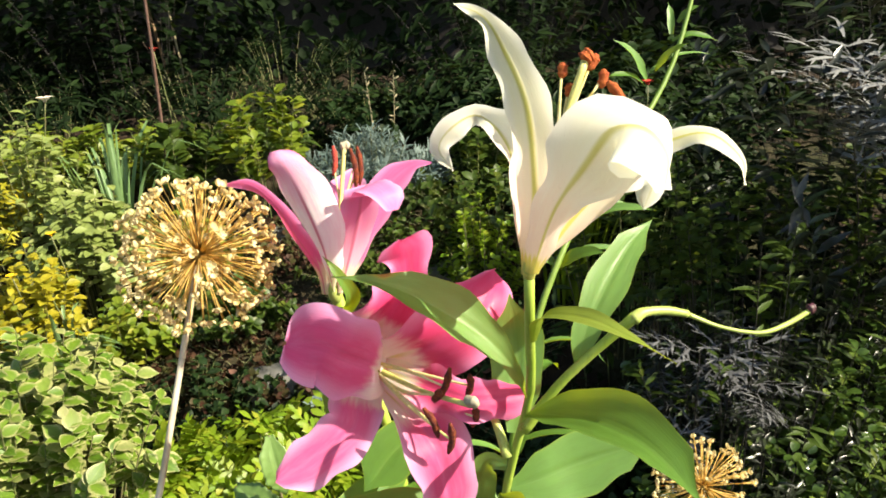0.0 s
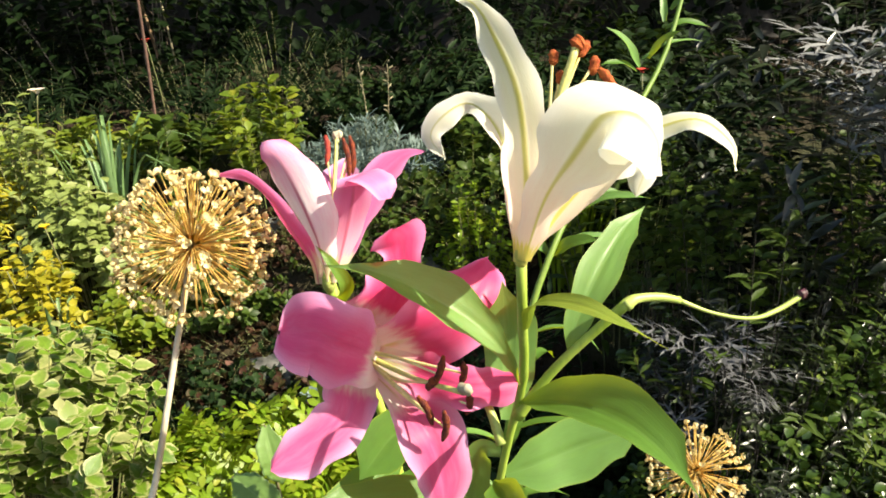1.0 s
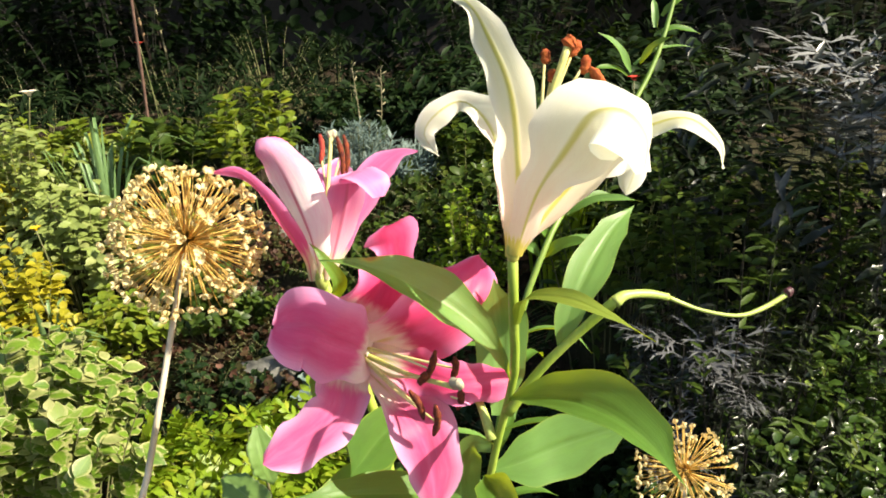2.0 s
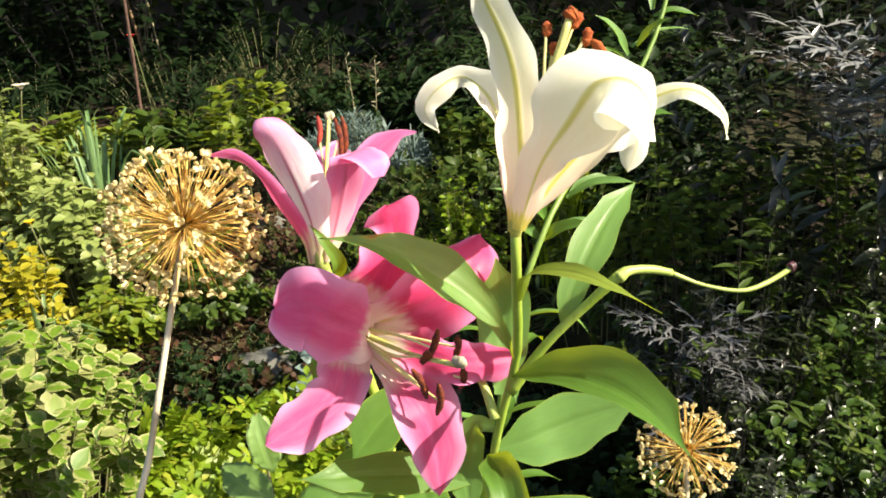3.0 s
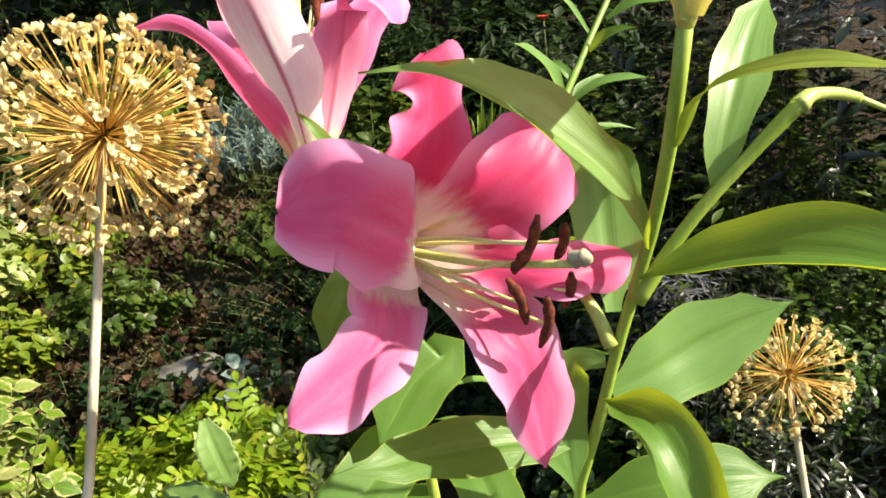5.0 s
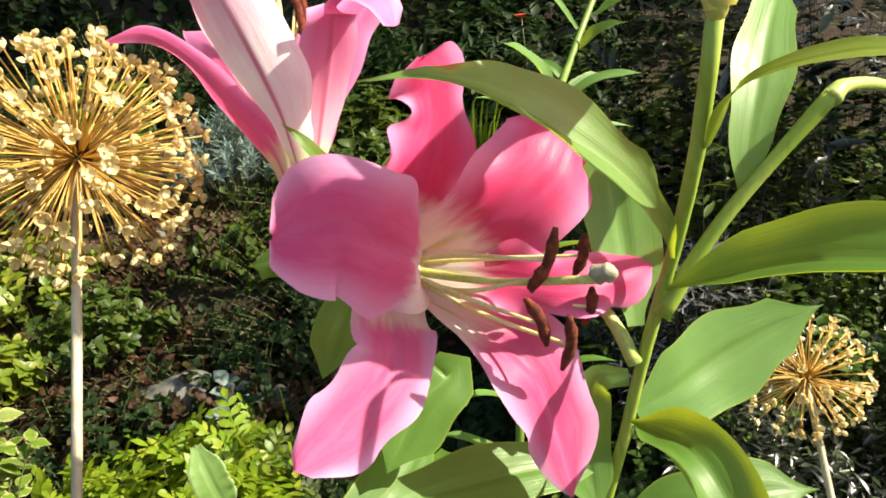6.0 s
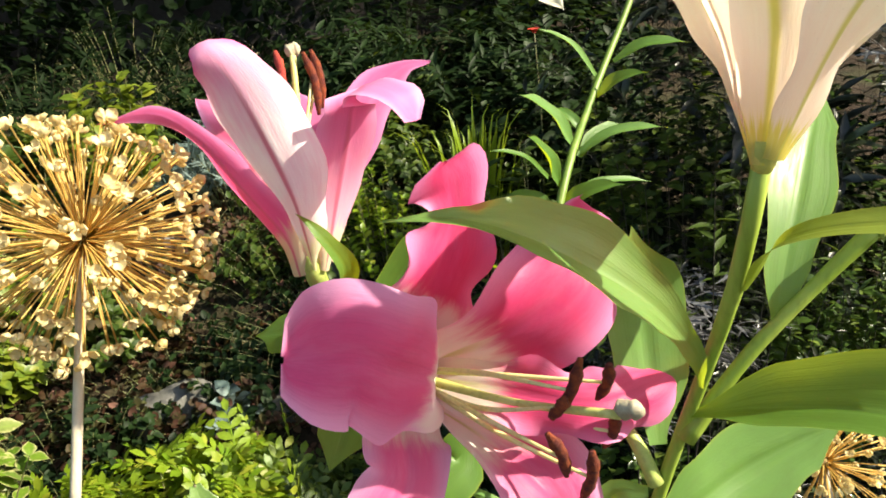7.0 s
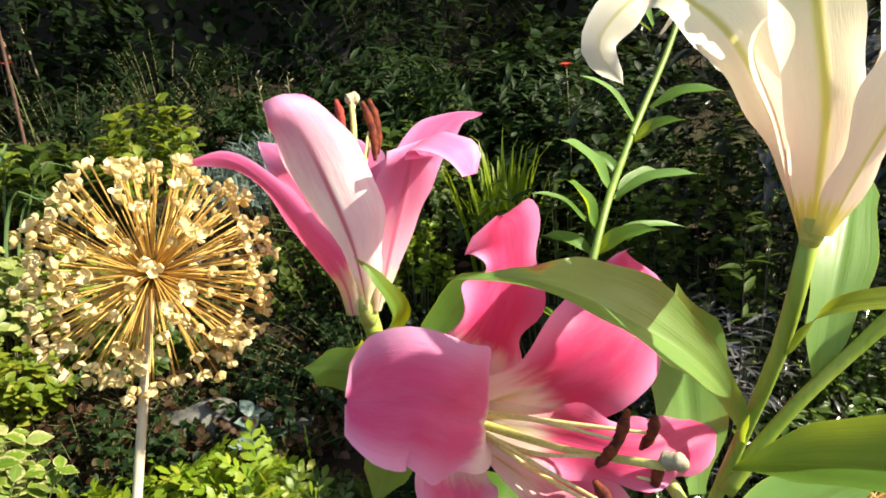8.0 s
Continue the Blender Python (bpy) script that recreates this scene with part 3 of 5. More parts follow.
style = part("style", tube([(-0.076, 0.566, 1.13), (-0.074, 0.600, 1.175), (-0.071, 0.626, 1.217)], [0.0022, 0.0016, 0.0018], 14, 10, "style"), STYLE, flower)
part("stigma", anther((-0.0745, 0.628, 1.2185), (-0.0665, 0.630, 1.2205), 0.0036, "stigma"), STIGMA, style, "grey-white sticky stigma")

PINK_LEAVES = (
    # mid line, half widths, normals, bend, material, tip
    ([(-0.0776, 0.565, 1.0984), (-0.0665, 0.553, 1.1074), (-0.0622, 0.543, 1.1221), (-0.068, 0.538, 1.1374), (-0.0753, 0.538, 1.1489), (-0.0813, 0.541, 1.1543)], [0.003, 0.0058, 0.0068, 0.0062, 0.0042, 0.002], [(0.3, -0.9, 0.2), (0.5, -0.8, 0.2), (0.5, -0.8, 0.3)], (0.7, 0.8, 0.6), LEAF, 1.0),
    ([(-0.0717, 0.5699, 1.0848), (-0.0863, 0.5887, 1.0689), (-0.1033, 0.6074, 1.0620), (-0.1203, 0.6230, 1.0556)], [0.0073, 0.0157, 0.0137, 0.0044], [(0.17, -0.75, 0.64), (0.10, -0.65, 0.75)], (0.23, 0.13), LEAF, 0.9),
    ([(-0.055, 0.568, 1.060), (-0.066, 0.545, 1.050), (-0.076, 0.530, 1.040), (-0.086, 0.520, 1.024)], [0.004, 0.013, 0.014, 0.007], [(0.2, -0.9, 0.4), (0.1, -0.9, 0.4)], (0.3, 0.2), LEAF, 0.8),
    ([(-0.0548, 0.5679, 1.0697), (-0.0370, 0.5739, 1.0953), (-0.0194, 0.5739, 1.1153), (-0.0019, 0.5731, 1.1260)], [0.0010, 0.0104, 0.0108, 0.0064], [(0.22, -0.86, 0.45), (0.12, -0.81, 0.58)], (0.50, 0.39), LEAF, 0.9),
    ([(-0.030, 0.562, 0.985), (-0.014, 0.552, 0.992), (-0.036, 0.540, 0.982), (-0.062, 0.522, 0.955)], [0.005, 0.020, 0.022, 0.010], [(0.1, -0.8, 0.6), (0.1, -0.8, 0.6)], (0.2, 0.2), LEAF, 0.9),
    ([(-0.028, 0.562, 0.950), (-0.060, 0.530, 0.935), (-0.090, 0.505, 0.915), (-0.115, 0.490, 0.885)], [0.005, 0.022, 0.024, 0.010], [(0.1, -0.7, 0.7), (0.1, -0.8, 0.6)], (0.2, 0.1), LEAF, 0.9),
    ([(-0.028, 0.564, 0.930), (-0.005, 0.520, 0.925), (0.000, 0.490, 0.910), (-0.005, 0.455, 0.880)], [0.005, 0.018, 0.020, 0.010], [(0.1, -0.5, 0.8), (0.1, -0.6, 0.7)], (0.2, 0.1), LEAF, 0.9),
    ([(-0.026, 0.566, 0.88), (-0.080, 0.570, 0.87), (-0.120, 0.575, 0.84), (-0.150, 0.580, 0.80)], [0.005, 0.016, 0.017, 0.008], [(0.0, -0.4, 0.9), (0.0, -0.5, 0.8)], (0.2, 0.1), LEAF, 0.9),
    ([(-0.024, 0.568, 0.84), (0.030, 0.560, 0.84), (0.080, 0.560, 0.82), (0.110, 0.565, 0.79)], [0.005, 0.016, 0.017, 0.008], [(0.0, -0.4, 0.9), (0.0, -0.5, 0.8)], (0.2, 0.1), LEAF, 0.9),
    ([(-0.022, 0.570, 0.70), (-0.060, 0.530, 0.71), (-0.090, 0.500, 0.69), (-0.120, 0.480, 0.66)], [0.005, 0.016, 0.017, 0.008], [(0.0, -0.4, 0.9), (0.0, -0.5, 0.8)], (0.2, 0.1), LEAF, 0.9),
)
for k, (mid, halves, normals, bend, mat, tip) in enumerate(PINK_LEAVES):
    part("leaf", blade(mid, halves, normals, bend, 0.0006, 2.0, 0.12, 24, 11, k, tip, "leaf"), mat, pink_lily)

# ---- the white lily: a trumpet flower, a side stalk with a spent style, broad leaves ----
white_lily = thing("white_lily", G(0.03, 0.47), "tall white trumpet lily with broad green leaves", "lily", "lilies")
part("stem", tube([(0.03, 0.47, ground_z(0.03, 0.47) - 0.02), (0.030, 0.468, 0.5), (0.038, 0.462, 0.90), (0.047, 0.447, 0.995), (0.056, 0.437, 1.055), (0.064, 0.428, 1.100), (0.061, 0.404, 1.152), (0.059, 0.391, 1.199)],
                  [0.0065, 0.006, 0.0055, 0.005, 0.0044, 0.0033, 0.0028, 0.0030], 48, 12), STEM, white_lily)
branch = part("side_stalk", tube([(0.060, 0.432, 1.070), (0.082, 0.428, 1.105), (0.106, 0.423, 1.134), (0.125, 0.419, 1.155)], [0.0042, 0.003, 0.0028, 0.0034], 20), STEM, white_lily)
part("ovary", tube([(0.1235, 0.4185, 1.153), (0.130, 0.421, 1.1565), (0.145, 0.426, 1.155), (0.159, 0.429, 1.151)], [0.0040, 0.0027, 0.0027, 0.0023], 18, 10, "ovary"), PEDICEL, branch)
style = part("style", tube([(0.158, 0.429, 1.1512), (0.180, 0.428, 1.142), (0.204, 0.429, 1.137), (0.223, 0.436, 1.139), (0.239, 0.442, 1.145)], [0.0016, 0.0012, 0.0013, 0.0016, 0.0018], 22, 8, "style"), PEDICEL, branch)
part("stigma", anther((0.2375, 0.4412, 1.1452), (0.2425, 0.4432, 1.1462), 0.0032, "stigma"), STIGMA_DARK, branch, "dark shrivelled stigma")
part("spent_stalk", tube([(0.050, 0.437, 1.046), (0.044, 0.446, 1.064), (0.034, 0.470, 1.082)], [0.0036, 0.0028, 0.0024], 12), PEDICEL, white_lily)

flower = part("flower", tube([(0.0595, 0.3930, 1.1925), (0.0592, 0.3915, 1.1955), (0.0592, 0.3912, 1.1980), (0.0592, 0.3912, 1.202)], [0.0030, 0.0036, 0.0038, 0.0034], 14, 14), FLOWER_BASE, white_lily, "white trumpet flower with swept-back petals")
PETALS_C = (
    ([(0.0567, 0.3885, 1.1954), (0.0621, 0.3944, 1.2317), (0.0614, 0.4025, 1.2645), (0.0576, 0.4067, 1.2877), (0.0492, 0.4098, 1.3080), (0.0379, 0.4090, 1.3276), (0.0222, 0.4081, 1.3349)], [0.0038, 0.0108, 0.0134, 0.0135, 0.0115, 0.0087, 0.0067], [(-0.47, -0.88, -0.04), (-0.47, -0.88, -0.05), (-0.38, -0.91, 0.13), (-0.62, -0.62, 0.49)], (-1.04, -0.68, -0.34, -0.54), 0.0016, 4.2, 0.8, WHITE_TALL),
    ([(0.0570, 0.3944, 1.1963), (0.0565, 0.4122, 1.2291), (0.0518, 0.4357, 1.2565), (0.0363, 0.4540, 1.2707), (0.0205, 0.4512, 1.2656), (0.0114, 0.4501, 1.2532), (0.0197, 0.4474, 1.2398)], [0.0028, 0.0085, 0.0153, 0.0172, 0.0070, 0.0090, 0.0143], [(-0.99, -0.14, 0.06), (-0.95, -0.30, 0.08), (-0.90, -0.43, 0.12), (-0.55, -0.84, -0.02), (-0.08, -0.96, -0.26)], (-1.05, -0.80, -0.83, -0.60, -0.45), 0.0010, 3.0, 0.7, WHITE),
    ([(0.0602, 0.3873, 1.1966), (0.0696, 0.3771, 1.2336), (0.0823, 0.3688, 1.2577), (0.0936, 0.3623, 1.2758), (0.1065, 0.3520, 1.2793), (0.1158, 0.3450, 1.2680), (0.1165, 0.3476, 1.2520)], [0.0040, 0.0091, 0.0112, 0.0212, 0.0258, 0.0239, 0.0178], [(0.07, -0.99, 0.12), (0.10, -0.98, 0.18), (-0.01, -0.91, 0.42), (0.37, -0.55, 0.75), (0.77, -0.53, 0.36)], (-0.53, -0.24, -0.21, -0.49, -0.47), 0.0030, 3.4, 0.35, WHITE),
    ([(0.0619, 0.3932, 1.1946), (0.0855, 0.3998, 1.2259), (0.1147, 0.4073, 1.2519), (0.1370, 0.4026, 1.2643), (0.1524, 0.3951, 1.2673), (0.1653, 0.3857, 1.2562), (0.1666, 0.3823, 1.2436)], [0.0068, 0.0141, 0.0143, 0.0103, 0.0082, 0.0099, 0.0137], [(0.68, -0.61, -0.41), (0.55, -0.83, 0.11), (0.38, -0.58, 0.72), (0.61, -0.49, 0.62), (0.60, -0.79, 0.13)], (-0.68, -0.43, -0.38, -0.24, -0.18), 0.0008, 3.0, 0.8, WHITE_TALL),
    ([(0.0624, 0.3919, 1.1954), (0.0882, 0.4093, 1.2252), (0.1182, 0.4342, 1.2428), (0.1391, 0.4618, 1.2418), (0.1467, 0.4771, 1.2229), (0.1419, 0.4802, 1.2023)], [0.0032, 0.0126, 0.0182, 0.0192, 0.0208, 0.0217], [(0.43, -0.76, -0.49), (0.41, -0.82, -0.40), (0.47, -0.84, 0.28), (0.35, -0.62, 0.70)], (-0.88, -0.66, -0.39, -0.36), 0.0010, 3.0, 0.6, WHITE),
    ([(0.0590, 0.3950, 1.1955), (0.062, 0.418, 1.236), (0.060, 0.455, 1.262), (0.054, 0.472, 1.266), (0.044, 0.472, 1.254)],
     [0.0046, 0.012, 0.015, 0.013, 0.007], [(-0.2, 0.7, -0.5), (-0.2, 0.7, -0.4), (-0.3, 0.5, 0.7), (-0.8, 0.3, 0.4)], (-0.9, -0.6, -0.4, -0.4), 0.0010, 3.0, 0.7, WHITE),
)
for k, (mid, halves, normals, bend, ruffle, waves, tip, mat) in enumerate(PETALS_C):
    part("petal", blade(mid, halves, normals, bend, ruffle, waves, -0.10, 40, 17, k * 2.1, tip, "petal"), mat, flower)
for a, b in (((0.080, 0.430, 1.302), (0.080, 0.428, 1.294)), ((0.084, 0.430, 1.291), (0.084, 0.428, 1.283)), ((0.099, 0.430, 1.306), (0.093, 0.428, 1.298)),
             ((0.103, 0.430, 1.298), (0.101, 0.428, 1.288)), ((0.104, 0.424, 1.292), (0.113, 0.420, 1.278))):
    part("filament", tube([(0.064, 0.400, 1.215), (0.076, 0.418, 1.255), (np.array(a) + np.array(b)) / 2], [0.0012, 0.0012, 0.0008], 12, 8, "filament"), FILAMENT, flower)
    part("anther", anther(a, b, 0.0026), ANTHER_RUST, flower)
style = part("style", tube([(0.064, 0.400, 1.215), (0.078, 0.420, 1.262), (0.092, 0.426, 1.303)], [0.0024, 0.0018, 0.0022], 14, 10, "style"), STYLE, flower)
part("stigma", anther((0.091, 0.4255, 1.303), (0.096, 0.4275, 1.307), 0.0040, "stigma"), ANTHER_RUST, style, "rust-stained stigma")

WHITE_LEAVES = (
    ([(0.0613, 0.4238, 1.0986), (0.0567, 0.4198, 1.1143), (0.0438, 0.4217, 1.1346), (0.0227, 0.4204, 1.1546), (-0.0047, 0.4147, 1.1747), (-0.0298, 0.4117, 1.1858), (-0.0529, 0.4174, 1.1861)], [0.0011, 0.0047, 0.0117, 0.0180, 0.0153, 0.0063, 0.0010], [(-0.53, -0.46, 0.71), (-0.30, -0.47, 0.83), (-0.25, -0.45, 0.86), (0.00, -0.25, 0.97)], (0.77, 0.71, 0.67, 0.54, 0.43), LEAF_MARKED, 1.0),
    ([(0.0628, 0.4025, 1.1481), (0.0661, 0.3881, 1.1711), (0.0854, 0.3639, 1.1812), (0.1048, 0.3413, 1.1796), (0.1213, 0.3251, 1.1741)], [0.0022, 0.0058, 0.0062, 0.0036, 0.0010], [(-0.00, -0.27, 0.96), (-0.03, -0.39, 0.92), (0.08, -0.20, 0.98)], (0.32, 0.29), LEAF_YELLOW, 1.0),
    ([(0.0922, 0.4261, 1.1141), (0.0964, 0.4295, 1.1359), (0.1103, 0.4432, 1.1609), (0.1293, 0.4647, 1.1815), (0.1500, 0.4859, 1.1939)], [0.0014, 0.0093, 0.0133, 0.0098, 0.0051], [(-0.17, -0.95, 0.28), (-0.26, -0.88, 0.41), (-0.21, -0.76, 0.61)], (0.39, 0.29), LEAF_PALE, 1.0),
    ([(0.0610, 0.4298, 1.0822), (0.0777, 0.4126, 1.0935), (0.1018, 0.3807, 1.1077), (0.1218, 0.3465, 1.1104), (0.1376, 0.3066, 1.1025)], [0.0021, 0.0170, 0.0224, 0.0156, 0.0010], [(-0.09, -0.42, 0.90), (-0.01, -0.46, 0.89), (0.23, -0.35, 0.91)], (0.89, 0.85, 0.60), LEAF, 1.0),
    ([(0.0526, 0.4427, 1.0166), (0.0754, 0.4440, 1.0228), (0.0969, 0.4492, 1.0287), (0.1251, 0.4514, 1.0376), (0.1534, 0.4505, 1.0460)], [0.0055, 0.0195, 0.0222, 0.0147, 0.0059], [(0.02, -0.90, 0.44), (0.01, -0.89, 0.45)], (0.19, 0.06), LEAF_PALE, 1.0),
    ([(0.0440, 0.4311, 1.0213), (0.0481, 0.4093, 1.0290), (0.0512, 0.3834, 1.0331), (0.0559, 0.3630, 1.0116), (0.0613, 0.3547, 0.9751)], [0.0010, 0.0130, 0.0152, 0.0119, 0.0013], [(-0.18, -0.45, 0.87), (-0.09, -0.70, 0.71), (-0.18, -0.93, 0.33)], (0.88, 1.10), LEAF, 1.0),
    ([(0.0436, 0.4516, 0.9835), (0.0043, 0.4489, 0.9942), (-0.0393, 0.4375, 1.0044), (-0.0635, 0.4259, 1.0114), (-0.0869, 0.4214, 1.0148)], [0.0010, 0.0132, 0.0163, 0.0113, 0.0037], [(-0.01, -0.49, 0.87), (-0.01, -0.54, 0.84)], (0.09, 0.08), LEAF, 1.0),
    ([(0.054, 0.444, 1.060), (0.058, 0.462, 1.094), (0.058, 0.470, 1.122), (0.054, 0.470, 1.150)], [0.004, 0.017, 0.019, 0.008], [(0, -1, 0.3), (0, -1, 0.2)], (0.3, 0.2), LEAF_PALE, 1.0),
    ([(0.050, 0.444, 1.035), (0.036, 0.452, 1.030), (0.030, 0.450, 0.995), (0.032, 0.440, 0.960)], [0.004, 0.011, 0.012, 0.005], [(-0.1, -0.9, 0.5), (-0.1, -1, 0.2)], (0.3, 0.2), LEAF_PALE, 1.0),
    ([(0.042, 0.456, 0.940), (0.080, 0.444, 0.954), (0.115, 0.440, 0.954), (0.150, 0.440, 0.946)], [0.004, 0.016, 0.018, 0.004], [(0, -0.6, 0.8), (0, -0.6, 0.8)], (0.3, 0.2), LEAF, 1.0),
    ([(0.040, 0.460, 0.915), (0.000, 0.440, 0.925), (-0.030, 0.415, 0.915), (-0.060, 0.390, 0.890)], [0.004, 0.018, 0.020, 0.006], [(0, -0.5, 0.85), (0, -0.6, 0.8)], (0.3, 0.2), LEAF, 1.0),
    ([(0.040, 0.460, 0.890), (0.050, 0.420, 0.905), (0.055, 0.385, 0.895), (0.058, 0.350, 0.865)], [0.004, 0.016, 0.018, 0.006], [(0, -0.5, 0.85), (0, -0.6, 0.8)], (0.3, 0.2), LEAF, 1.0),
)
for k, (mid, halves, normals, bend, mat, tip) in enumerate(WHITE_LEAVES):
    part("leaf", blade(mid, halves, normals, bend, 0.0005, 2.0, 0.12, 28, 13, k * 1.1, tip, "leaf"), mat, white_lily)

# ---- the young lily behind, in leaf only ----
young_lily = thing("young_lily", G(0.02, 0.70), "young green lily stalk with narrow leaves", "lily", "lilies")
YOUNG = [(0.02, 0.70, ground_z(0.02, 0.70) - 0.02), (0.04, 0.70, 0.55), (0.085, 0.73, 0.92), (0.134, 0.78, 1.063), (0.199, 0.87, 1.124), (0.283, 0.95, 1.225), (0.325, 1.00, 1.330), (0.345, 1.03, 1.42)]
part("stem", tube(YOUNG, [0.006, 0.0055, 0.0045, 0.004, 0.0038, 0.0036, 0.0032, 0.002], 50), YOUNG_STEM, young_lily)
YOUNG_LEAVES = (
    # foot, tip, half width
    ((0.208, 0.883, 1.140), (0.146, 0.863, 1.192), 0.0055),
    ((0.231, 0.893, 1.150), (0.300, 0.873, 1.162), 0.0075),
    ((0.204, 0.870, 1.123), (0.241, 0.840, 1.145), 0.009),
    ((0.162, 0.822, 1.089), (0.102, 0.792, 1.150), 0.0105),
    ((0.176, 0.838, 1.100), (0.155, 0.858, 1.121), 0.006),
    ((0.163, 0.814, 1.083), (0.220, 0.844, 1.099), 0.008),
    ((0.163, 0.817, 1.085), (0.239, 0.797, 1.103), 0.006),
    ((0.135, 0.788, 1.068), (0.098, 0.758, 1.123), 0.0105),
    ((0.127, 0.795, 1.074), (0.072, 0.775, 1.110), 0.0035),
    ((0.134, 0.780, 1.055), (0.217, 0.780, 1.061), 0.004),
    ((0.131, 0.780, 1.046), (0.178, 0.750, 1.073), 0.0095),
    ((0.128, 0.780, 1.048), (0.087, 0.800, 1.063), 0.007),
    ((0.261, 0.960, 1.223), (0.214, 0.940, 1.274), 0.0085),
    ((0.273, 0.965, 1.233), (0.308, 0.945, 1.267), 0.007),
    ((0.296, 0.980, 1.267), (0.353, 0.980, 1.265), 0.006),
    ((0.266, 0.964, 1.232), (0.346, 0.984, 1.249), 0.003),
    ((0.257, 0.958, 1.219), (0.206, 0.938, 1.230), 0.005),
    ((0.304, 0.989, 1.288), (0.330, 0.989, 1.308), 0.005),
    ((0.295, 0.983, 1.275), (0.294, 1.003, 1.312), 0.005),
)
for k, (a, b, w) in enumerate(YOUNG_LEAVES):
    a, b = np.array(a), np.array(b)
    reach = np.linalg.norm(b - a)
    mid = [a, a + (b - a) * 0.35 + np.array((0, 0, reach * 0.13)), a + (b - a) * 0.7 + np.array((0, 0, reach * 0.10)), b]
    part("leaf", blade(mid, [0.003, w, w * 0.85, 0.0012], [(-0.2, -0.5, 0.8), (0.1, -0.5, 0.8)], (0.7, 0.4), 0.0003, 2, 0.1, 16, 9, k, 1.0, "leaf"), LEAF if k % 3 else LEAF_PALE, young_lily)
line = curve(YOUNG, 100)
for k in range(26):
    i = 30 + int(k * 1.3)
    c, way = line[i], unit(line[i + 2] - line[i - 2])
    q = k * 2.4 + 0.6
    a = unit(np.cross(way, [0, 0.3, 1]))
    b = np.cross(way, a)
    out = a * math.cos(q) + b * math.sin(q)
    size = 0.070 + 0.020 * rng.random()
    droop = rng.uniform(0.1, 0.6)
    mid = [c, c + out * size * 0.35 + way * size * 0.22, c + out * size * 0.72 + way * size * (0.36 - droop * 0.2), c + out * size * 1.05 + way * size * (0.42 - droop * 0.7)]
    part("leaf", blade(mid, [0.003, 0.0085, 0.007, 0.0015], [way - out * 0.3, way - out * 0.2], (0.7, 0.4), 0.0003, 2, 0.1, 12, 7, k, 1.0, "leaf"), LEAF if k % 3 else LEAF_PALE, young_lily)


# ---- dry allium heads ----
def capsule_mesh():
    """Three papery valves, cupped and split, round a short core."""
    parts = [raw(tube([(0, 0, -0.0012), (0, 0, 0.0014)], [0.0006, 0.0011, 0.0008], 5, 6))]
    for k in range(3):
        q = k * 2 * math.pi / 3
        d = np.array((math.cos(q), math.sin(q), 0.0))
        mid = [np.array((0, 0, -0.0008)) + d * 0.0003, d * 0.0028 + np.array((0, 0, 0.0004)), d * 0.0048 + np.array((0, 0, 0.0022)), d * 0.0052 + np.array((0, 0, 0.0042))]
        parts.append(raw(blade(mid, [0.0010, 0.0031, 0.0036, 0.0026], [(0, 0, 1), -d + np.array((0, 0, 0.5)), -d], (0.8, 1.0), 0.0003, 2.0, 0.2, 7, 7, k, 0.4)))
    return joined("seed_capsule", parts)


def shut_capsule_mesh():
    """A capsule that has stayed half shut."""
    parts = []
    for k in range(3):
        q = k * 2 * math.pi / 3 + 0.3
        d = np.array((math.cos(q), math.sin(q), 0.0))
        mid = [d * 0.0003, d * 0.0030 + np.array((0, 0, 0.0012)), d * 0.0034 + np.array((0, 0, 0.0036)), d * 0.0012 + np.array((0, 0, 0.0056))]
        parts.append(raw(blade(mid, [0.0010, 0.0028, 0.0030, 0.0014], [-d, -d, -d], (0.9, 1.1), 0.0003, 2.0, 0.2, 7, 7, k, 0.5)))
    return joined("seed_capsule", parts)


CAPSULES = [capsule_mesh(), shut_capsule_mesh()]
for me in CAPSULES:
    me.materials.append(CAPSULE)
RAYS = []
for k in range(4):
    bow = 0.0007 * (k - 1.5)
    me = tube([(0, 0, 0), (bow, 0.0003 * k, 0.5), (0.0, 0.0, 1.0)], [0.00048, 0.00035, 0.00048], 7, 5, "flower_stalk")
    me.materials.append(RAY)
    RAYS.append(me)


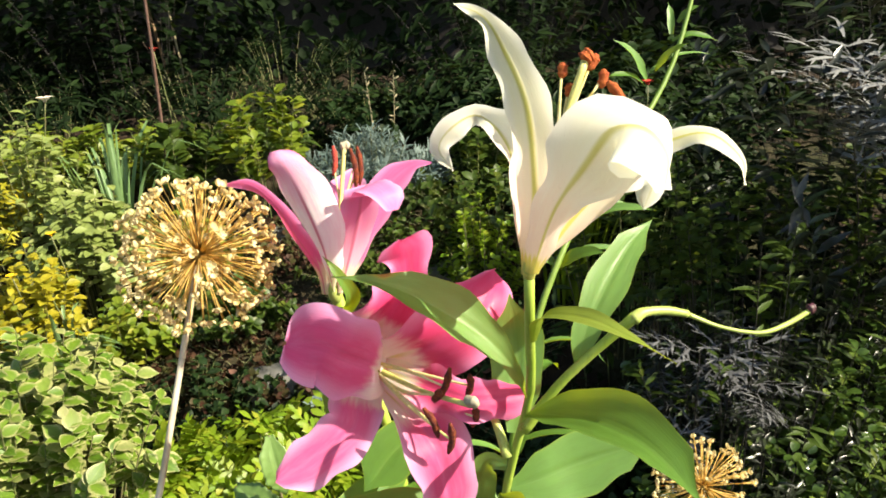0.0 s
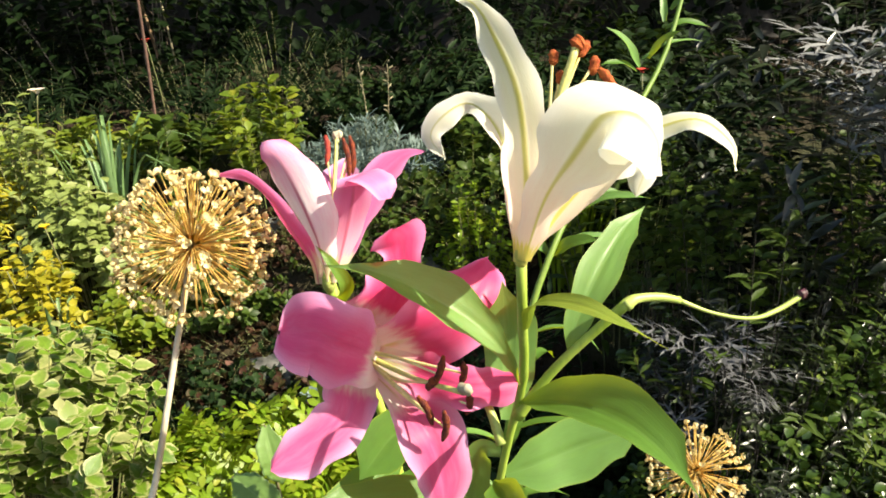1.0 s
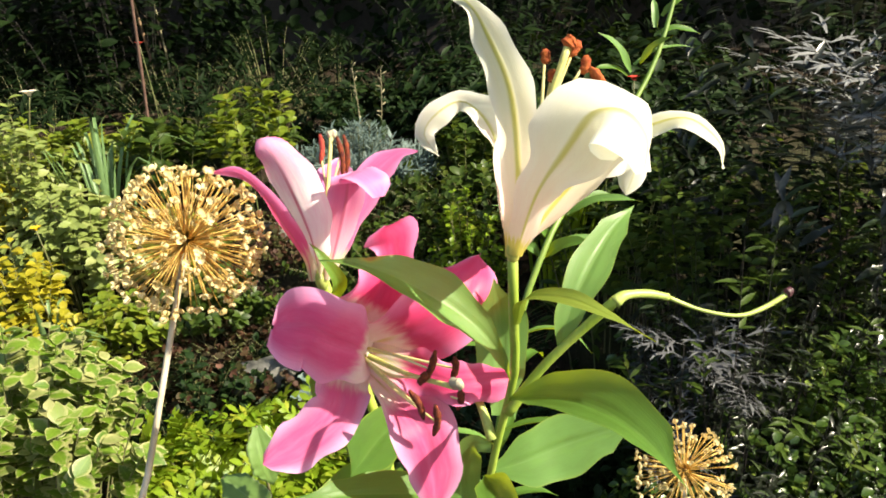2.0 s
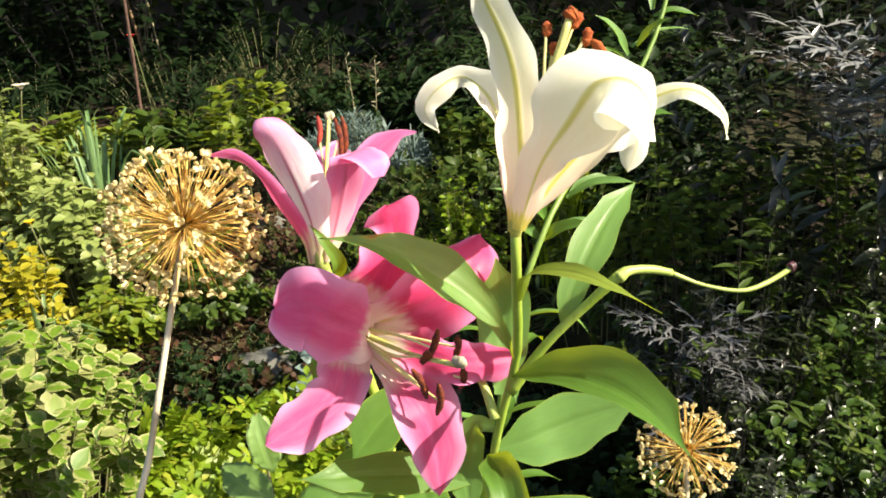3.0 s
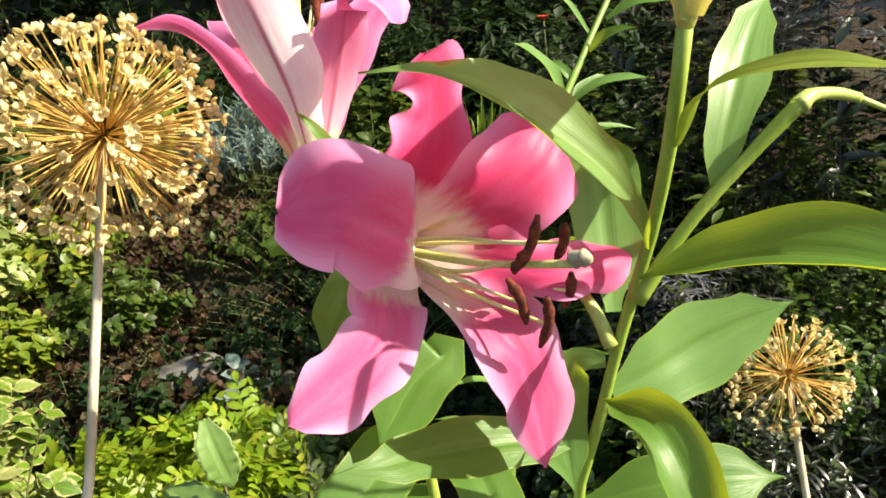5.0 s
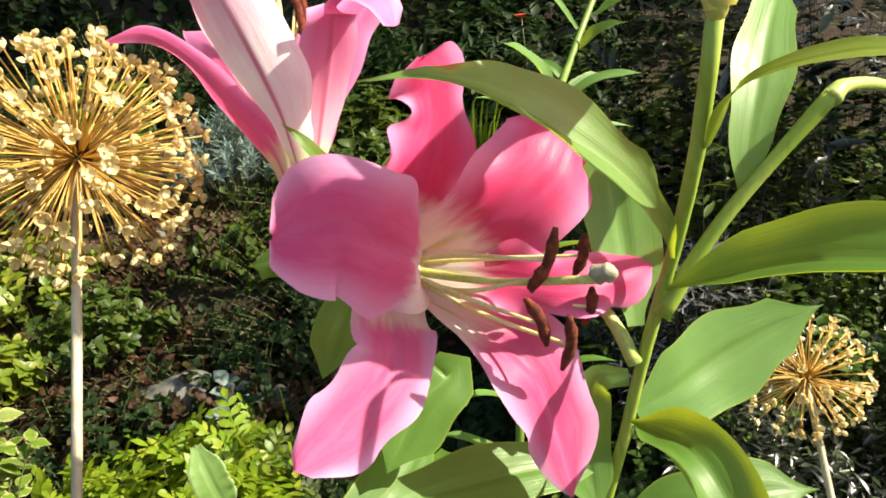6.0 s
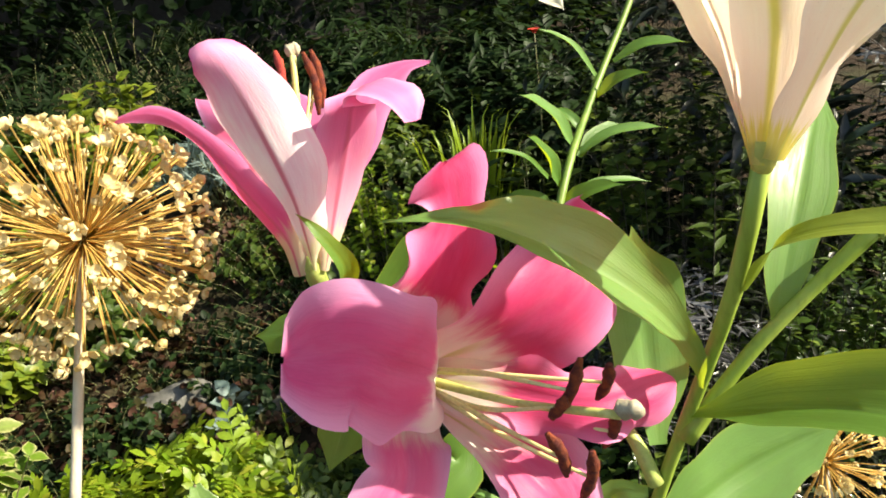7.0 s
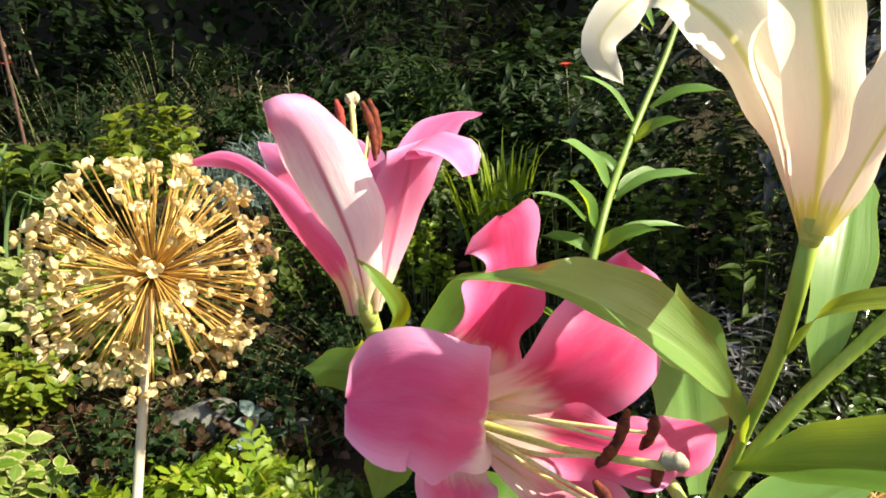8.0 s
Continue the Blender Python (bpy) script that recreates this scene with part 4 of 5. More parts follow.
def allium(heart, radius, foot, count, seed, label, lean=(0, 0, 1)):
    """A dry globe: straw stem, thin stalks from the heart, a papery capsule on each."""
    r = np.random.default_rng(seed)
    heart, foot = np.array(heart, float), np.array(foot, float)
    head = thing("dry_allium", foot, label, "allium", "dry alliums")
    low = heart + np.array(lean) * 0.30
    part("stem", tube([foot - (0, 0, 0.02), foot * 0.6 + low * 0.4 + (low - foot) * (0.25, 0.25, 0), low, heart + np.array(lean) * 0.15, heart], [0.0040, 0.0034, 0.0028, 0.0026, 0.0024], 48, 10, "stem"), STRAW, head)
    part("heart", tube([heart - (0, 0, 0.004), heart, heart + (0, 0, 0.003)], [0.0030, 0.0048, 0.0030], 8, 10, "heart"), RAY, head)
    base = head.matrix_basis.inverted()
    for k in range(count):
        z = 1 - 2 * (k + 0.5) / count
        q = k * 2.39996 + r.normal(0, 0.12)
        d = unit(np.array((math.sqrt(1 - z * z) * math.cos(q), math.sqrt(1 - z * z) * math.sin(q), z)) + r.normal(0, 0.07, 3))
        if d @ np.array((0.0, 0.0, -1.0)) > 0.93:
            continue
        reach = radius * r.uniform(0.86, 1.02)
        turn = Vector(d).to_track_quat("Z", "Y").to_matrix().to_4x4() @ pose(0, 0, 0, 0, 0, r.uniform(0, 360))
        stalk = new("flower_stalk", RAYS[int(r.integers(4))])
        stalk.parent, stalk.matrix_parent_inverse = head, base
        stalk.matrix_basis = Matrix.Translation(heart) @ turn @ Matrix.Diagonal((1, 1, reach, 1))
        cap = new("seed_capsule", CAPSULES[0 if r.random() < 0.75 else 1])
        cap.parent = stalk
        s = r.uniform(0.68, 0.98) * (1.0 if radius > 0.05 else 0.8)
        cap.matrix_parent_inverse = Matrix.Translation((0, 0, 1)) @ Matrix.Diagonal((1, 1, 1 / reach, 1))
        cap.matrix_basis = pose(0, 0, 0, r.normal(0, 16), r.normal(0, 16), r.uniform(0, 360)) @ Matrix.Scale(s, 4)
    return head


allium((-0.184, 0.568, 1.149), 0.0615, G(-0.28, 0.36), 300, 3, "large dry straw-coloured allium seed head on a pale stem", (-0.16, -0.54, -1))
allium((0.224, 0.549, 0.932), 0.042, G(0.19, 0.40), 115, 5, "smaller dry tan allium seed head on a thin stem", (-0.10, -0.60, -1))


# ---- plants of the bed ----
def outline(widths, fold=0.12, droop=0.18):
    """A leaf of length 1 along x: verts, faces, uvs; widths: half widths at even steps."""
    n = len(widths)
    verts, uvs, faces = [], [], []
    for i, w in enumerate(widths):
        x = i / (n - 1)
        z = -droop * x * x
        verts += [(x, -w, z + fold * w), (x, 0, z), (x, w, z + fold * w)]
        uvs += [(x, 0.0), (x, 0.5), (x, 1.0)]
    for i in range(n - 1):
        a = 3 * i
        faces += [(a, a + 3, a + 4, a + 1), (a + 1, a + 4, a + 5, a + 2)]
    return np.array(verts, float), faces, np.array(uvs, float)


def compound(leaflets):
    """Several leaflets (x, y, z, turn in degrees, length, widths) as one leaf."""
    verts, faces, uvs, k = [], [], [], 0
    for x, y, z, turn, size, widths in leaflets:
        v, f, u = outline(widths)
        c, s = math.cos(radians(turn)), math.sin(radians(turn))
        v = v * size
        verts.append(np.stack([x + c * v[:, 0] - s * v[:, 1], y + s * v[:, 0] + c * v[:, 1], z + v[:, 2]], axis=1))
        faces += [tuple(i + k for i in q) for q in f]
        uvs.append(u)
        k += len(v)
    return np.concatenate(verts), faces, np.concatenate(uvs)


OVATE = outline([0.02, 0.24, 0.34, 0.26, 0.01], 0.35, 0.25)
BROAD = outline([0.03, 0.24, 0.35, 0.36, 0.28, 0.14, 0.01], 0.22, 0.20)
ROUND = outline([0.05, 0.36, 0.44, 0.36, 0.06], 0.3, 0.2)
LANCE = outline([0.02, 0.11, 0.12, 0.07, 0.005], 0.3, 0.25)
NEEDLE = outline([0.03, 0.05, 0.045, 0.005], 0.3, 0.1)
PINNATE = compound([(0.0, 0, 0, 0, 1.0, [0.012, 0.012, 0.008, 0.002])] + [(x, 0, -0.18 * x * x, s * (62 - 22 * x), 0.34 - 0.12 * x, [0.03, 0.22, 0.24, 0.01]) for x in (0.18, 0.38, 0.58, 0.78) for s in (-1, 1)]
                   + [(0.92, 0, -0.15, 0, 0.26, [0.03, 0.22, 0.24, 0.01])])
_cut = []
for x, s, size in [(0.16, 1, 0.46), (0.16, -1, 0.46), (0.42, 1, 0.44), (0.42, -1, 0.44), (0.66, 1, 0.36), (0.66, -1, 0.36), (0.84, 0, 0.40)]:
    a = s * 58
    _cut.append((x, 0, -0.1 * x * x, a, size, [0.02, 0.055, 0.05, 0.004]))
    for t, b in ((0.3, 34), (0.5, -36), (0.68, 30)):
        _cut.append((x + size * t * math.cos(radians(a)), size * t * math.sin(radians(a)), -0.1 * x, a + b, size * 0.44, [0.02, 0.07, 0.06, 0.005]))
CUT = compound([(0.0, 0, 0, 0, 0.9, [0.012, 0.012, 0.008, 0.003])] + _cut)


def frames(way, up):
    x = unit(way)
    y = unit(np.cross(up, x))
    return np.stack([x, y, np.cross(x, y)], axis=2)


def cloud(name, leaf, at, way, up, size):
    """Many copies of a leaf as one mesh."""
    v, f, uv = leaf
    R = frames(way, up)
    p = np.einsum("nij,vj->nvi", R, v) * size[:, None, None] + at[:, None, :]
    k = len(v)
    faces = [tuple(i + b for i in q) for b in range(0, len(at) * k, k) for q in f]
    return mesh_of(name, p.reshape(-1, 3), faces, np.tile(uv, (len(at), 1)))


def thin_stems(name, lines, radius):
    """Many thin four-sided shoots as one mesh; each line has the same number of points."""
    lines = np.asarray(lines)
    n, m, _ = lines.shape
    t = unit(np.gradient(lines, axis=1))
    a = unit(np.cross(t, np.array([0.31, 0.95, 0.05])))
    b = np.cross(t, a)
    r = (radius * np.linspace(1, 0.35, m))[None, :, None]
    ring = np.stack([lines + a * r, lines + b * r, lines - a * r, lines - b * r], axis=2)
    faces = []
    for s in range(n):
        for i in range(m - 1):
            o = (s * m + i) * 4
            faces += [(o + j, o + (j + 1) % 4, o + 4 + (j + 1) % 4, o + 4 + j) for j in range(4)]
    return mesh_of(name, ring.reshape(-1, 3), faces)


def plant(name, label, category, at, rx, ry, h, shoots, per, leaf, size, mat, stems=None, seed=1, pieces=0, piece_mat=None, start=0.3, upward=0.4, radius=0.003, droop=0.0, sink=0.03, group="", flat=0.6):
    """Shoots that spread from a foot, with leaves along them; the nearest leaves may be parts of their own."""
    r = np.random.default_rng(seed)
    x0, y0 = at
    z0 = float(ground_z(x0, y0))
    ob = thing(name, (x0, y0, z0), label, category, group)
    q = r.uniform(0, 2 * math.pi, shoots)
    rho = np.sqrt(r.uniform(0, 1, shoots))
    bx, by = x0 + rx * 0.55 * rho * np.cos(q), y0 + ry * 0.55 * rho * np.sin(q)
    foot = np.stack([bx, by, ground_z(bx, by) - sink], axis=1)
    tip = np.stack([x0 + rx * rho * np.cos(q), y0 + ry * rho * np.sin(q), z0 + h * (1 - flat * rho ** 2) * r.uniform(0.75, 1.05, shoots)], axis=1)
    tip[:, 2] = np.maximum(tip[:, 2], ground_z(tip[:, 0], tip[:, 1]) + 0.05)
    bow = (foot + tip) / 2 + np.stack([-(tip - foot)[:, 0] * 0.25, -(tip - foot)[:, 1] * 0.25, h * 0.12 * np.ones(shoots)], axis=1)
    t = np.linspace(0, 1, 7)[None, :, None]
    lines = (1 - t) ** 2 * foot[:, None] + 2 * t * (1 - t) * bow[:, None] + t * t * tip[:, None]
    stem_mesh = part("twig_tangle", thin_stems("twig_tangle", lines, radius), stems or TWIG, ob)
    tagged(stem_mesh, kind="stuff")
    s = r.uniform(start, 1.0, (shoots, per)) ** 0.8
    s[:, 0] = 1.0
    s = s[..., None]
    c = (1 - s) ** 2 * foot[:, None] + 2 * s * (1 - s) * bow[:, None] + s * s * tip[:, None]
    along = unit(2 * (1 - s) * (bow - foot)[:, None] + 2 * s * (tip - bow)[:, None])
    g = r.normal(0, 1, c.shape)
    way = unit(unit(g - (g * along).sum(-1, keepdims=True) * along) + along * upward + np.array((0, 0, -droop)))
    up = unit(along * 0.7 + np.array((0.2, -0.25, 0.8)) + r.normal(0, 0.3, c.shape))
    n = shoots * per
    c, way, up = c.reshape(n, 3), way.reshape(n, 3), up.reshape(n, 3)
    k = size * r.uniform(0.6, 1.2, n)
    order = np.argsort(c[:, 1] - 0.9 * c[:, 2])
    near, rest = order[:pieces], order[pieces:]
    if pieces:
        v, f, uv = leaf
        me = mesh_of("leaf", v, f, uv)
        me.materials.append(piece_mat or mat)
        R = frames(way[near], up[near])
        for i, j in enumerate(near):
            one = new("leaf", me)
            one.parent, one.matrix_parent_inverse = ob, ob.matrix_basis.inverted()
            one.matrix_basis = Matrix.LocRotScale(Vector(c[j]), Matrix(R[i].tolist()), Vector((k[j],) * 3))
    tagged(part("foliage", cloud("foliage", leaf, c[rest], way[rest], up[rest], k[rest]), mat, ob), kind="stuff")
    return ob


def clump(name, label, category, at, r0, count, length, mat, seed, lean=0.35, curl=1.0):
    """A tuft of strap leaves from one foot, each a part."""
    r = np.random.default_rng(seed)
    x0, y0 = at
    z0 = float(ground_z(x0, y0))
    ob = thing(name, (x0, y0, z0), label, category)
    for k in range(count):
        q = r.uniform(0, 2 * math.pi)
        d = np.array((math.cos(q), math.sin(q), 0))
        a = np.array((x0, y0, z0 - 0.01)) + d * r0 * r.random()
        size = length * r.uniform(0.65, 1.1)
        o = lean * r.uniform(0.3, 1.3)
        mid = [a, a + np.array((0, 0, size * 0.5)) + d * size * o * 0.35, a + np.array((0, 0, size * (0.92 - 0.2 * o * curl))) + d * size * o * 0.85, a + np.array((0, 0, size * (1.05 - 0.75 * o * curl))) + d * size * o * 1.5]
        w = r.uniform(0.006, 0.011)
        part("leaf", blade(mid, [w * 0.7, w, w * 0.8, w * 0.3], [-d + np.array((0, 0, 0.4)), d * 0.2 + np.array((0, 0, 1))], (0.5, 0.4), 0.0, 1, 0.1, 10, 5, k, 0.9, "leaf"), mat, ob)
    return ob


# lower bed
plant("euonymus", "variegated euonymus shrub with cream-edged leaves", "shrub", (-0.95, 1.32), 0.36, 0.28, 0.73, 150, 20, BROAD, 0.041, EUONYMUS_REST, None, 11, 300, EUONYMUS, 0.45, 0.5, group="bedding plants", flat=0.35)
plant("euonymus", "variegated euonymus shrub with cream-edged leaves", "shrub", (-1.30, 1.50), 0.40, 0.35, 0.70, 100, 18, BROAD, 0.041, EUONYMUS_REST, None, 12, 0, None, 0.35, 0.5, group="bedding plants", flat=0.4)
plant("golden_shrub", "low golden-green shrub with feathery leaves", "shrub", (-0.50, 1.62), 0.32, 0.22, 0.26, 60, 9, PINNATE, 0.13, LIME, None, 13, 120, None, 0.3, 0.6)
plant("golden_shrub", "low golden-green shrub with feathery leaves", "shrub", (-0.18, 1.60), 0.22, 0.20, 0.19, 40, 8, PINNATE, 0.10, GREEN, None, 14, 0, None, 0.3, 0.6)
plant("ground_cover", "mat of reddish stonecrop on the soil", "plant", (-0.48, 2.02), 0.55, 0.26, 0.13, 150, 14, ROUND, 0.022, SEDUM, None, 15, 0, None, 0.2, 0.5, 0.002)
plant("ground_cover", "mat of low green plants on the soil", "plant", (-0.05, 2.15), 0.50, 0.30, 0.16, 160, 14, OVATE, 0.026, SHADE_GREEN, None, 16, 0, None, 0.2, 0.5, 0.002)
plant("ground_cover", "mat of low green plants on the soil, coloured dark for shade", "plant", (0.35, 1.75), 0.45, 0.30, 0.20, 120, 14, OVATE, 0.034, SHADE_GREEN, None, 17, 0, None, 0.2, 0.5, 0.002)
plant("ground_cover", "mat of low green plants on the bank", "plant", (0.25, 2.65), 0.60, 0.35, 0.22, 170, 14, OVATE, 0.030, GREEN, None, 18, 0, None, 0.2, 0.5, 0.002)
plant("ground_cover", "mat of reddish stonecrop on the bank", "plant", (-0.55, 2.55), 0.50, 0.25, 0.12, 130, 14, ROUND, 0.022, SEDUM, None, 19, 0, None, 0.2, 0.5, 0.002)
plant("ground_cover", "low green plants hiding the soil, coloured dark for shade", "plant", (-0.36, 1.98), 0.34, 0.20, 0.20, 60, 14, OVATE, 0.028, SHADE_GREEN, None, 20, 0, None, 0.15, 0.5, 0.002)
plant("ground_cover", "low green plants hiding the soil, coloured dark for shade", "plant", (-0.75, 1.85), 0.30, 0.22, 0.22, 50, 14, OVATE, 0.028, SHADE_GREEN, None, 29, 0, None, 0.15, 0.5, 0.002)
plant("ground_cover", "low green plants on the bank in the sun", "plant", (-0.15, 2.40), 0.40, 0.20, 0.20, 110, 14, OVATE, 0.026, GREEN, None, 30, 0, None, 0.15, 0.5, 0.002)
plant("blue_leaved_plant", "small blue-grey leafy plant beside a stone", "plant", (-0.37, 1.88), 0.07, 0.06, 0.20, 14, 7, BROAD, 0.042, BLUEGREY, None, 37, start=0.5, upward=0.8)


def litter(x0, x1, y0, y1, count, seed):
    """Fallen dry leaves, lying on the soil."""
    r = np.random.default_rng(seed)
    x, y = r.uniform(x0, x1, count), r.uniform(y0, y1, count)
    at = np.stack([x, y, ground_z(x, y) + r.uniform(0.006, 0.03, count)], axis=1)
    way = unit(np.stack([r.normal(0, 1, count), r.normal(0, 1, count), r.normal(0, 0.25, count)], axis=1))
    up = unit(np.array((0, -0.3, 1.0)) + r.normal(0, 0.35, (count, 3)))
    ob = part("leaf_litter", cloud("leaf_litter", OVATE, at, way, up, 0.034 * r.uniform(0.5, 1.3, count)), LITTER)
    tagged(ob, "brown and pinkish fallen leaves on the soil", "leaf litter", kind="stuff")


litter(-1.1, 0.35, 1.65, 2.75, 1500, 38)

# left of the bank
plant("golden_spurge", "yellow-green bushy spurge in full sun", "plant", (-1.72, 2.45), 0.32, 0.25, 0.54, 90, 20, LANCE, 0.05, YELLOW, None, 21)
plant("pale_shrub", "pale green leafy shrub in full sun", "shrub", (-1.18, 2.35), 0.26, 0.22, 0.44, 80, 20, OVATE, 0.042, PALE, None, 22, 60)
plant("yellow_shrub", "small plant with bright yellow leaves", "plant", (-1.28, 2.10), 0.20, 0.15, 0.42, 46, 16, OVATE, 0.038, YELLOW, None, 23)
plant("pale_shrub", "pale green leafy shrub in full sun", "shrub", (-1.75, 2.15), 0.26, 0.20, 0.42, 50, 14, OVATE, 0.045, PALE, None, 24)
plant("leafy_perennial", "upright green leafy perennial", "plant", (-1.02, 2.75), 0.20, 0.18, 0.46, 22, 22, OVATE, 0.055, GREEN, None, 25, upward=0.7, flat=0.3)
plant("leafy_perennial", "upright yellow-green leafy perennial", "plant", (-0.66, 2.80), 0.18, 0.15, 0.50, 18, 22, OVATE, 0.050, GOLDEN, None, 26, upward=0.7, flat=0.3)
plant("lavender_cotton", "blue-grey feathery low shrub", "shrub", (-0.30, 2.85), 0.32, 0.22, 0.30, 120, 40, NEEDLE, 0.045, BLUEGREY, None, 27, upward=0.9, start=0.4)
plant("leafy_perennial", "green leafy perennial on the bank", "plant", (0.10, 2.75), 0.22, 0.18, 0.30, 30, 20, OVATE, 0.045, GREEN, None, 28, upward=0.6)
plant("feathery_perennial", "small bright green bushy perennial on the bank", "plant", (0.10, 2.30), 0.15, 0.13, 0.42, 40, 22, OVATE, 0.026, LIME, None, 36, start=0.3, upward=0.6)
clump("iris", "clump of green strap leaves", "plant", (-1.15, 1.98), 0.08, 22, 0.34, STRAP, 31)
clump("iris", "clump of pale grey-green strap leaves", "plant", (-1.20, 2.62), 0.10, 24, 0.50, STRAP, 32)
clump("day_lily", "arching strap leaves beside a pale bud", "plant", (-1.85, 2.75), 0.07, 12, 0.45, STRAP, 33, 0.6)
clump("grass_tuft", "tuft of bright yellow-green grass", "grass", (0.40, 2.32), 0.09, 70, 0.50, LIME, 34, 0.22)

# upper left of the bank, up to the shade
BANK = (
    # name, label, x, y, half width, height, leaf, size, material
    ("leafy_perennial", "bushy green perennial in the sun", -2.05, 2.80, 0.30, 0.40, OVATE, 0.045, GOLDEN),
    ("leafy_perennial", "bushy yellow-green perennial in the sun", -1.62, 2.85, 0.28, 0.34, LANCE, 0.055, GOLDEN),
    ("leafy_perennial", "bushy green perennial at the edge of the shade", -1.35, 3.00, 0.28, 0.26, OVATE, 0.045, GOLDEN),
    ("leafy_perennial", "bushy green perennial at the edge of the shade", -0.80, 3.15, 0.28, 0.24, LANCE, 0.060, GREEN),
    ("leafy_perennial", "bushy green perennial at the edge of the shade", -0.35, 3.25, 0.28, 0.30, OVATE, 0.045, SHADE_GREEN),
    ("leafy_perennial", "bushy green perennial on the bank", 0.28, 3.05, 0.28, 0.34, LANCE, 0.060, GREEN),
    ("leafy_perennial", "bushy green perennial on the bank", -1.45, 2.52, 0.24, 0.60, OVATE, 0.040, PALE),
    ("leafy_perennial", "low yellow-green perennial on the bank", -0.92, 2.45, 0.22, 0.24, OVATE, 0.035, GOLDEN),
    ("leafy_perennial", "low green perennial on the bank", -0.75, 2.25, 0.24, 0.18, OVATE, 0.032, GREEN),
    ("leafy_perennial", "low green perennial on the bank", -1.02, 2.12, 0.18, 0.24, OVATE, 0.036, GOLDEN),
    ("leafy_perennial", "bushy green perennial in the sun", -2.50, 2.60, 0.35, 0.45, OVATE, 0.050, GOLDEN),
    ("leafy_perennial", "bushy green perennial in the sun", -2.40, 3.10, 0.40, 0.34, OVATE, 0.050, GREEN),
)
# Added to darken the bank's back; their leaf colour holds the shade.
BANK += tuple(("leafy_perennial", "low dark green perennial in the shade", x, y, 0.50, h, LANCE, 0.060, HEDGE_SHADE) for x, y, h in ((-2.6, 3.65, 0.34), (-1.9, 3.55, 0.28), (-1.2, 3.60, 0.30), (-0.5, 3.70, 0.28), (-0.9, 4.15, 0.34), (-2.2, 4.10, 0.36)))
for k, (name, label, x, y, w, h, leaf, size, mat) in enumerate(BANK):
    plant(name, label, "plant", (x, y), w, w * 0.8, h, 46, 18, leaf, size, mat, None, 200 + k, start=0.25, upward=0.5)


# a patterned-leaved plant low beside the lilies
def edged_plant(foot, leaves):
    ob = thing("edged_geranium", foot, "pale green leaves with a white toothed edge", "plant")
    foot = np.array(foot)
    for k, (base, tip, w) in enumerate(leaves):
        a, b = np.array(base), np.array(tip)
        part("leaf_stalk", tube([foot + np.array((0.01 * k, 0, -0.01)), (foot + a) / 2 + np.array((0.02, 0, 0.05)), a], [0.003, 0.0025, 0.002], 14, 6, "leaf_stalk"), TWIG, ob)
        part("leaf", blade([a, (a + b) / 2 + np.array((0, -0.008, 0.006)), b], [0.006, w, w, w * 0.45], [(0.1, -0.7, 0.7), (0.1, -0.8, 0.5)], (0.4, 0.2), 0.0022, 7.0, 0.1, 22, 13, k, 0.5, "leaf"), EDGED, ob, thick=0.0005)


edged_plant(G(-0.25, 0.88), (((-0.238, 0.865, 0.785), (-0.218, 0.840, 0.708), 0.019), ((-0.300, 0.885, 0.690), (-0.222, 0.845, 0.655), 0.024), ((-0.330, 0.880, 0.620), (-0.270, 0.850, 0.575), 0.028)))


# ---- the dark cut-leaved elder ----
elder = plant("black_elder", "dark cut-leaved elder shrub with glossy blackish leaves", "shrub", (1.25, 1.75), 0.90, 0.62, 1.70, 84, 44, LANCE, 0.065, ELDER, TWIG_AND_SHADE, 41, 150, None, 0.05, 0.5, 0.0010, 0.05, flat=0.45)
plant("grey_elder", "cut-leaved shrub with sun sheen coloured grey", "shrub", (1.05, 1.42), 0.28, 0.22, 1.28, 12, 6, CUT, 0.19, LITCUT, TWIG_AND_SHADE, 42, 98, None, 0.82, 0.8, 0.0030, 0.05, flat=0.05)
plant("grey_elder", "low cut-leaved shoots, coloured dimmer than the sunlit ones", "shrub", (0.50, 1.32), 0.12, 0.10, 0.80, 7, 4, CUT, 0.13, DIMCUT, TWIG_AND_SHADE, 46, 12, None, 0.85, 0.5, 0.003, 0.1, flat=0.3)
plant("green_perennial", "small-leaved green perennial in dappled light", "plant", (0.70, 1.60), 0.34, 0.20, 1.00, 60, 16, OVATE, 0.030, GREEN, TWIG_AND_SHADE, 47, 0, None, 0.80, 0.4, 0.0016, flat=0.12)
plant("green_perennial", "small-leaved green perennial in dappled light", "plant", (0.98, 1.36), 0.30, 0.18, 0.62, 80, 28, OVATE, 0.020, GLINT, TWIG_AND_SHADE, 48, 0, None, 0.15, 0.4, 0.0016, flat=0.3)
plant("green_perennial", "green leafy perennial among the dark shrub", "plant", (0.62, 1.30), 0.26, 0.18, 0.93, 12, 12, LANCE, 0.044, GREEN, TWIG_AND_SHADE, 43, 60, None, 0.68, 0.4, 0.0016, flat=0.3)
plant("green_perennial", "dark green leafy perennial in front of the dark shrub", "plant", (0.68, 1.42), 0.34, 0.20, 0.80, 60, 26, LANCE, 0.036, ELDER, TWIG_AND_SHADE, 45, 0, None, 0.2, 0.4, 0.0016, flat=0.3)
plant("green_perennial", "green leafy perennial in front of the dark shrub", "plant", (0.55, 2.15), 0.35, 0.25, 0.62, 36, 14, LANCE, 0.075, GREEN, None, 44)

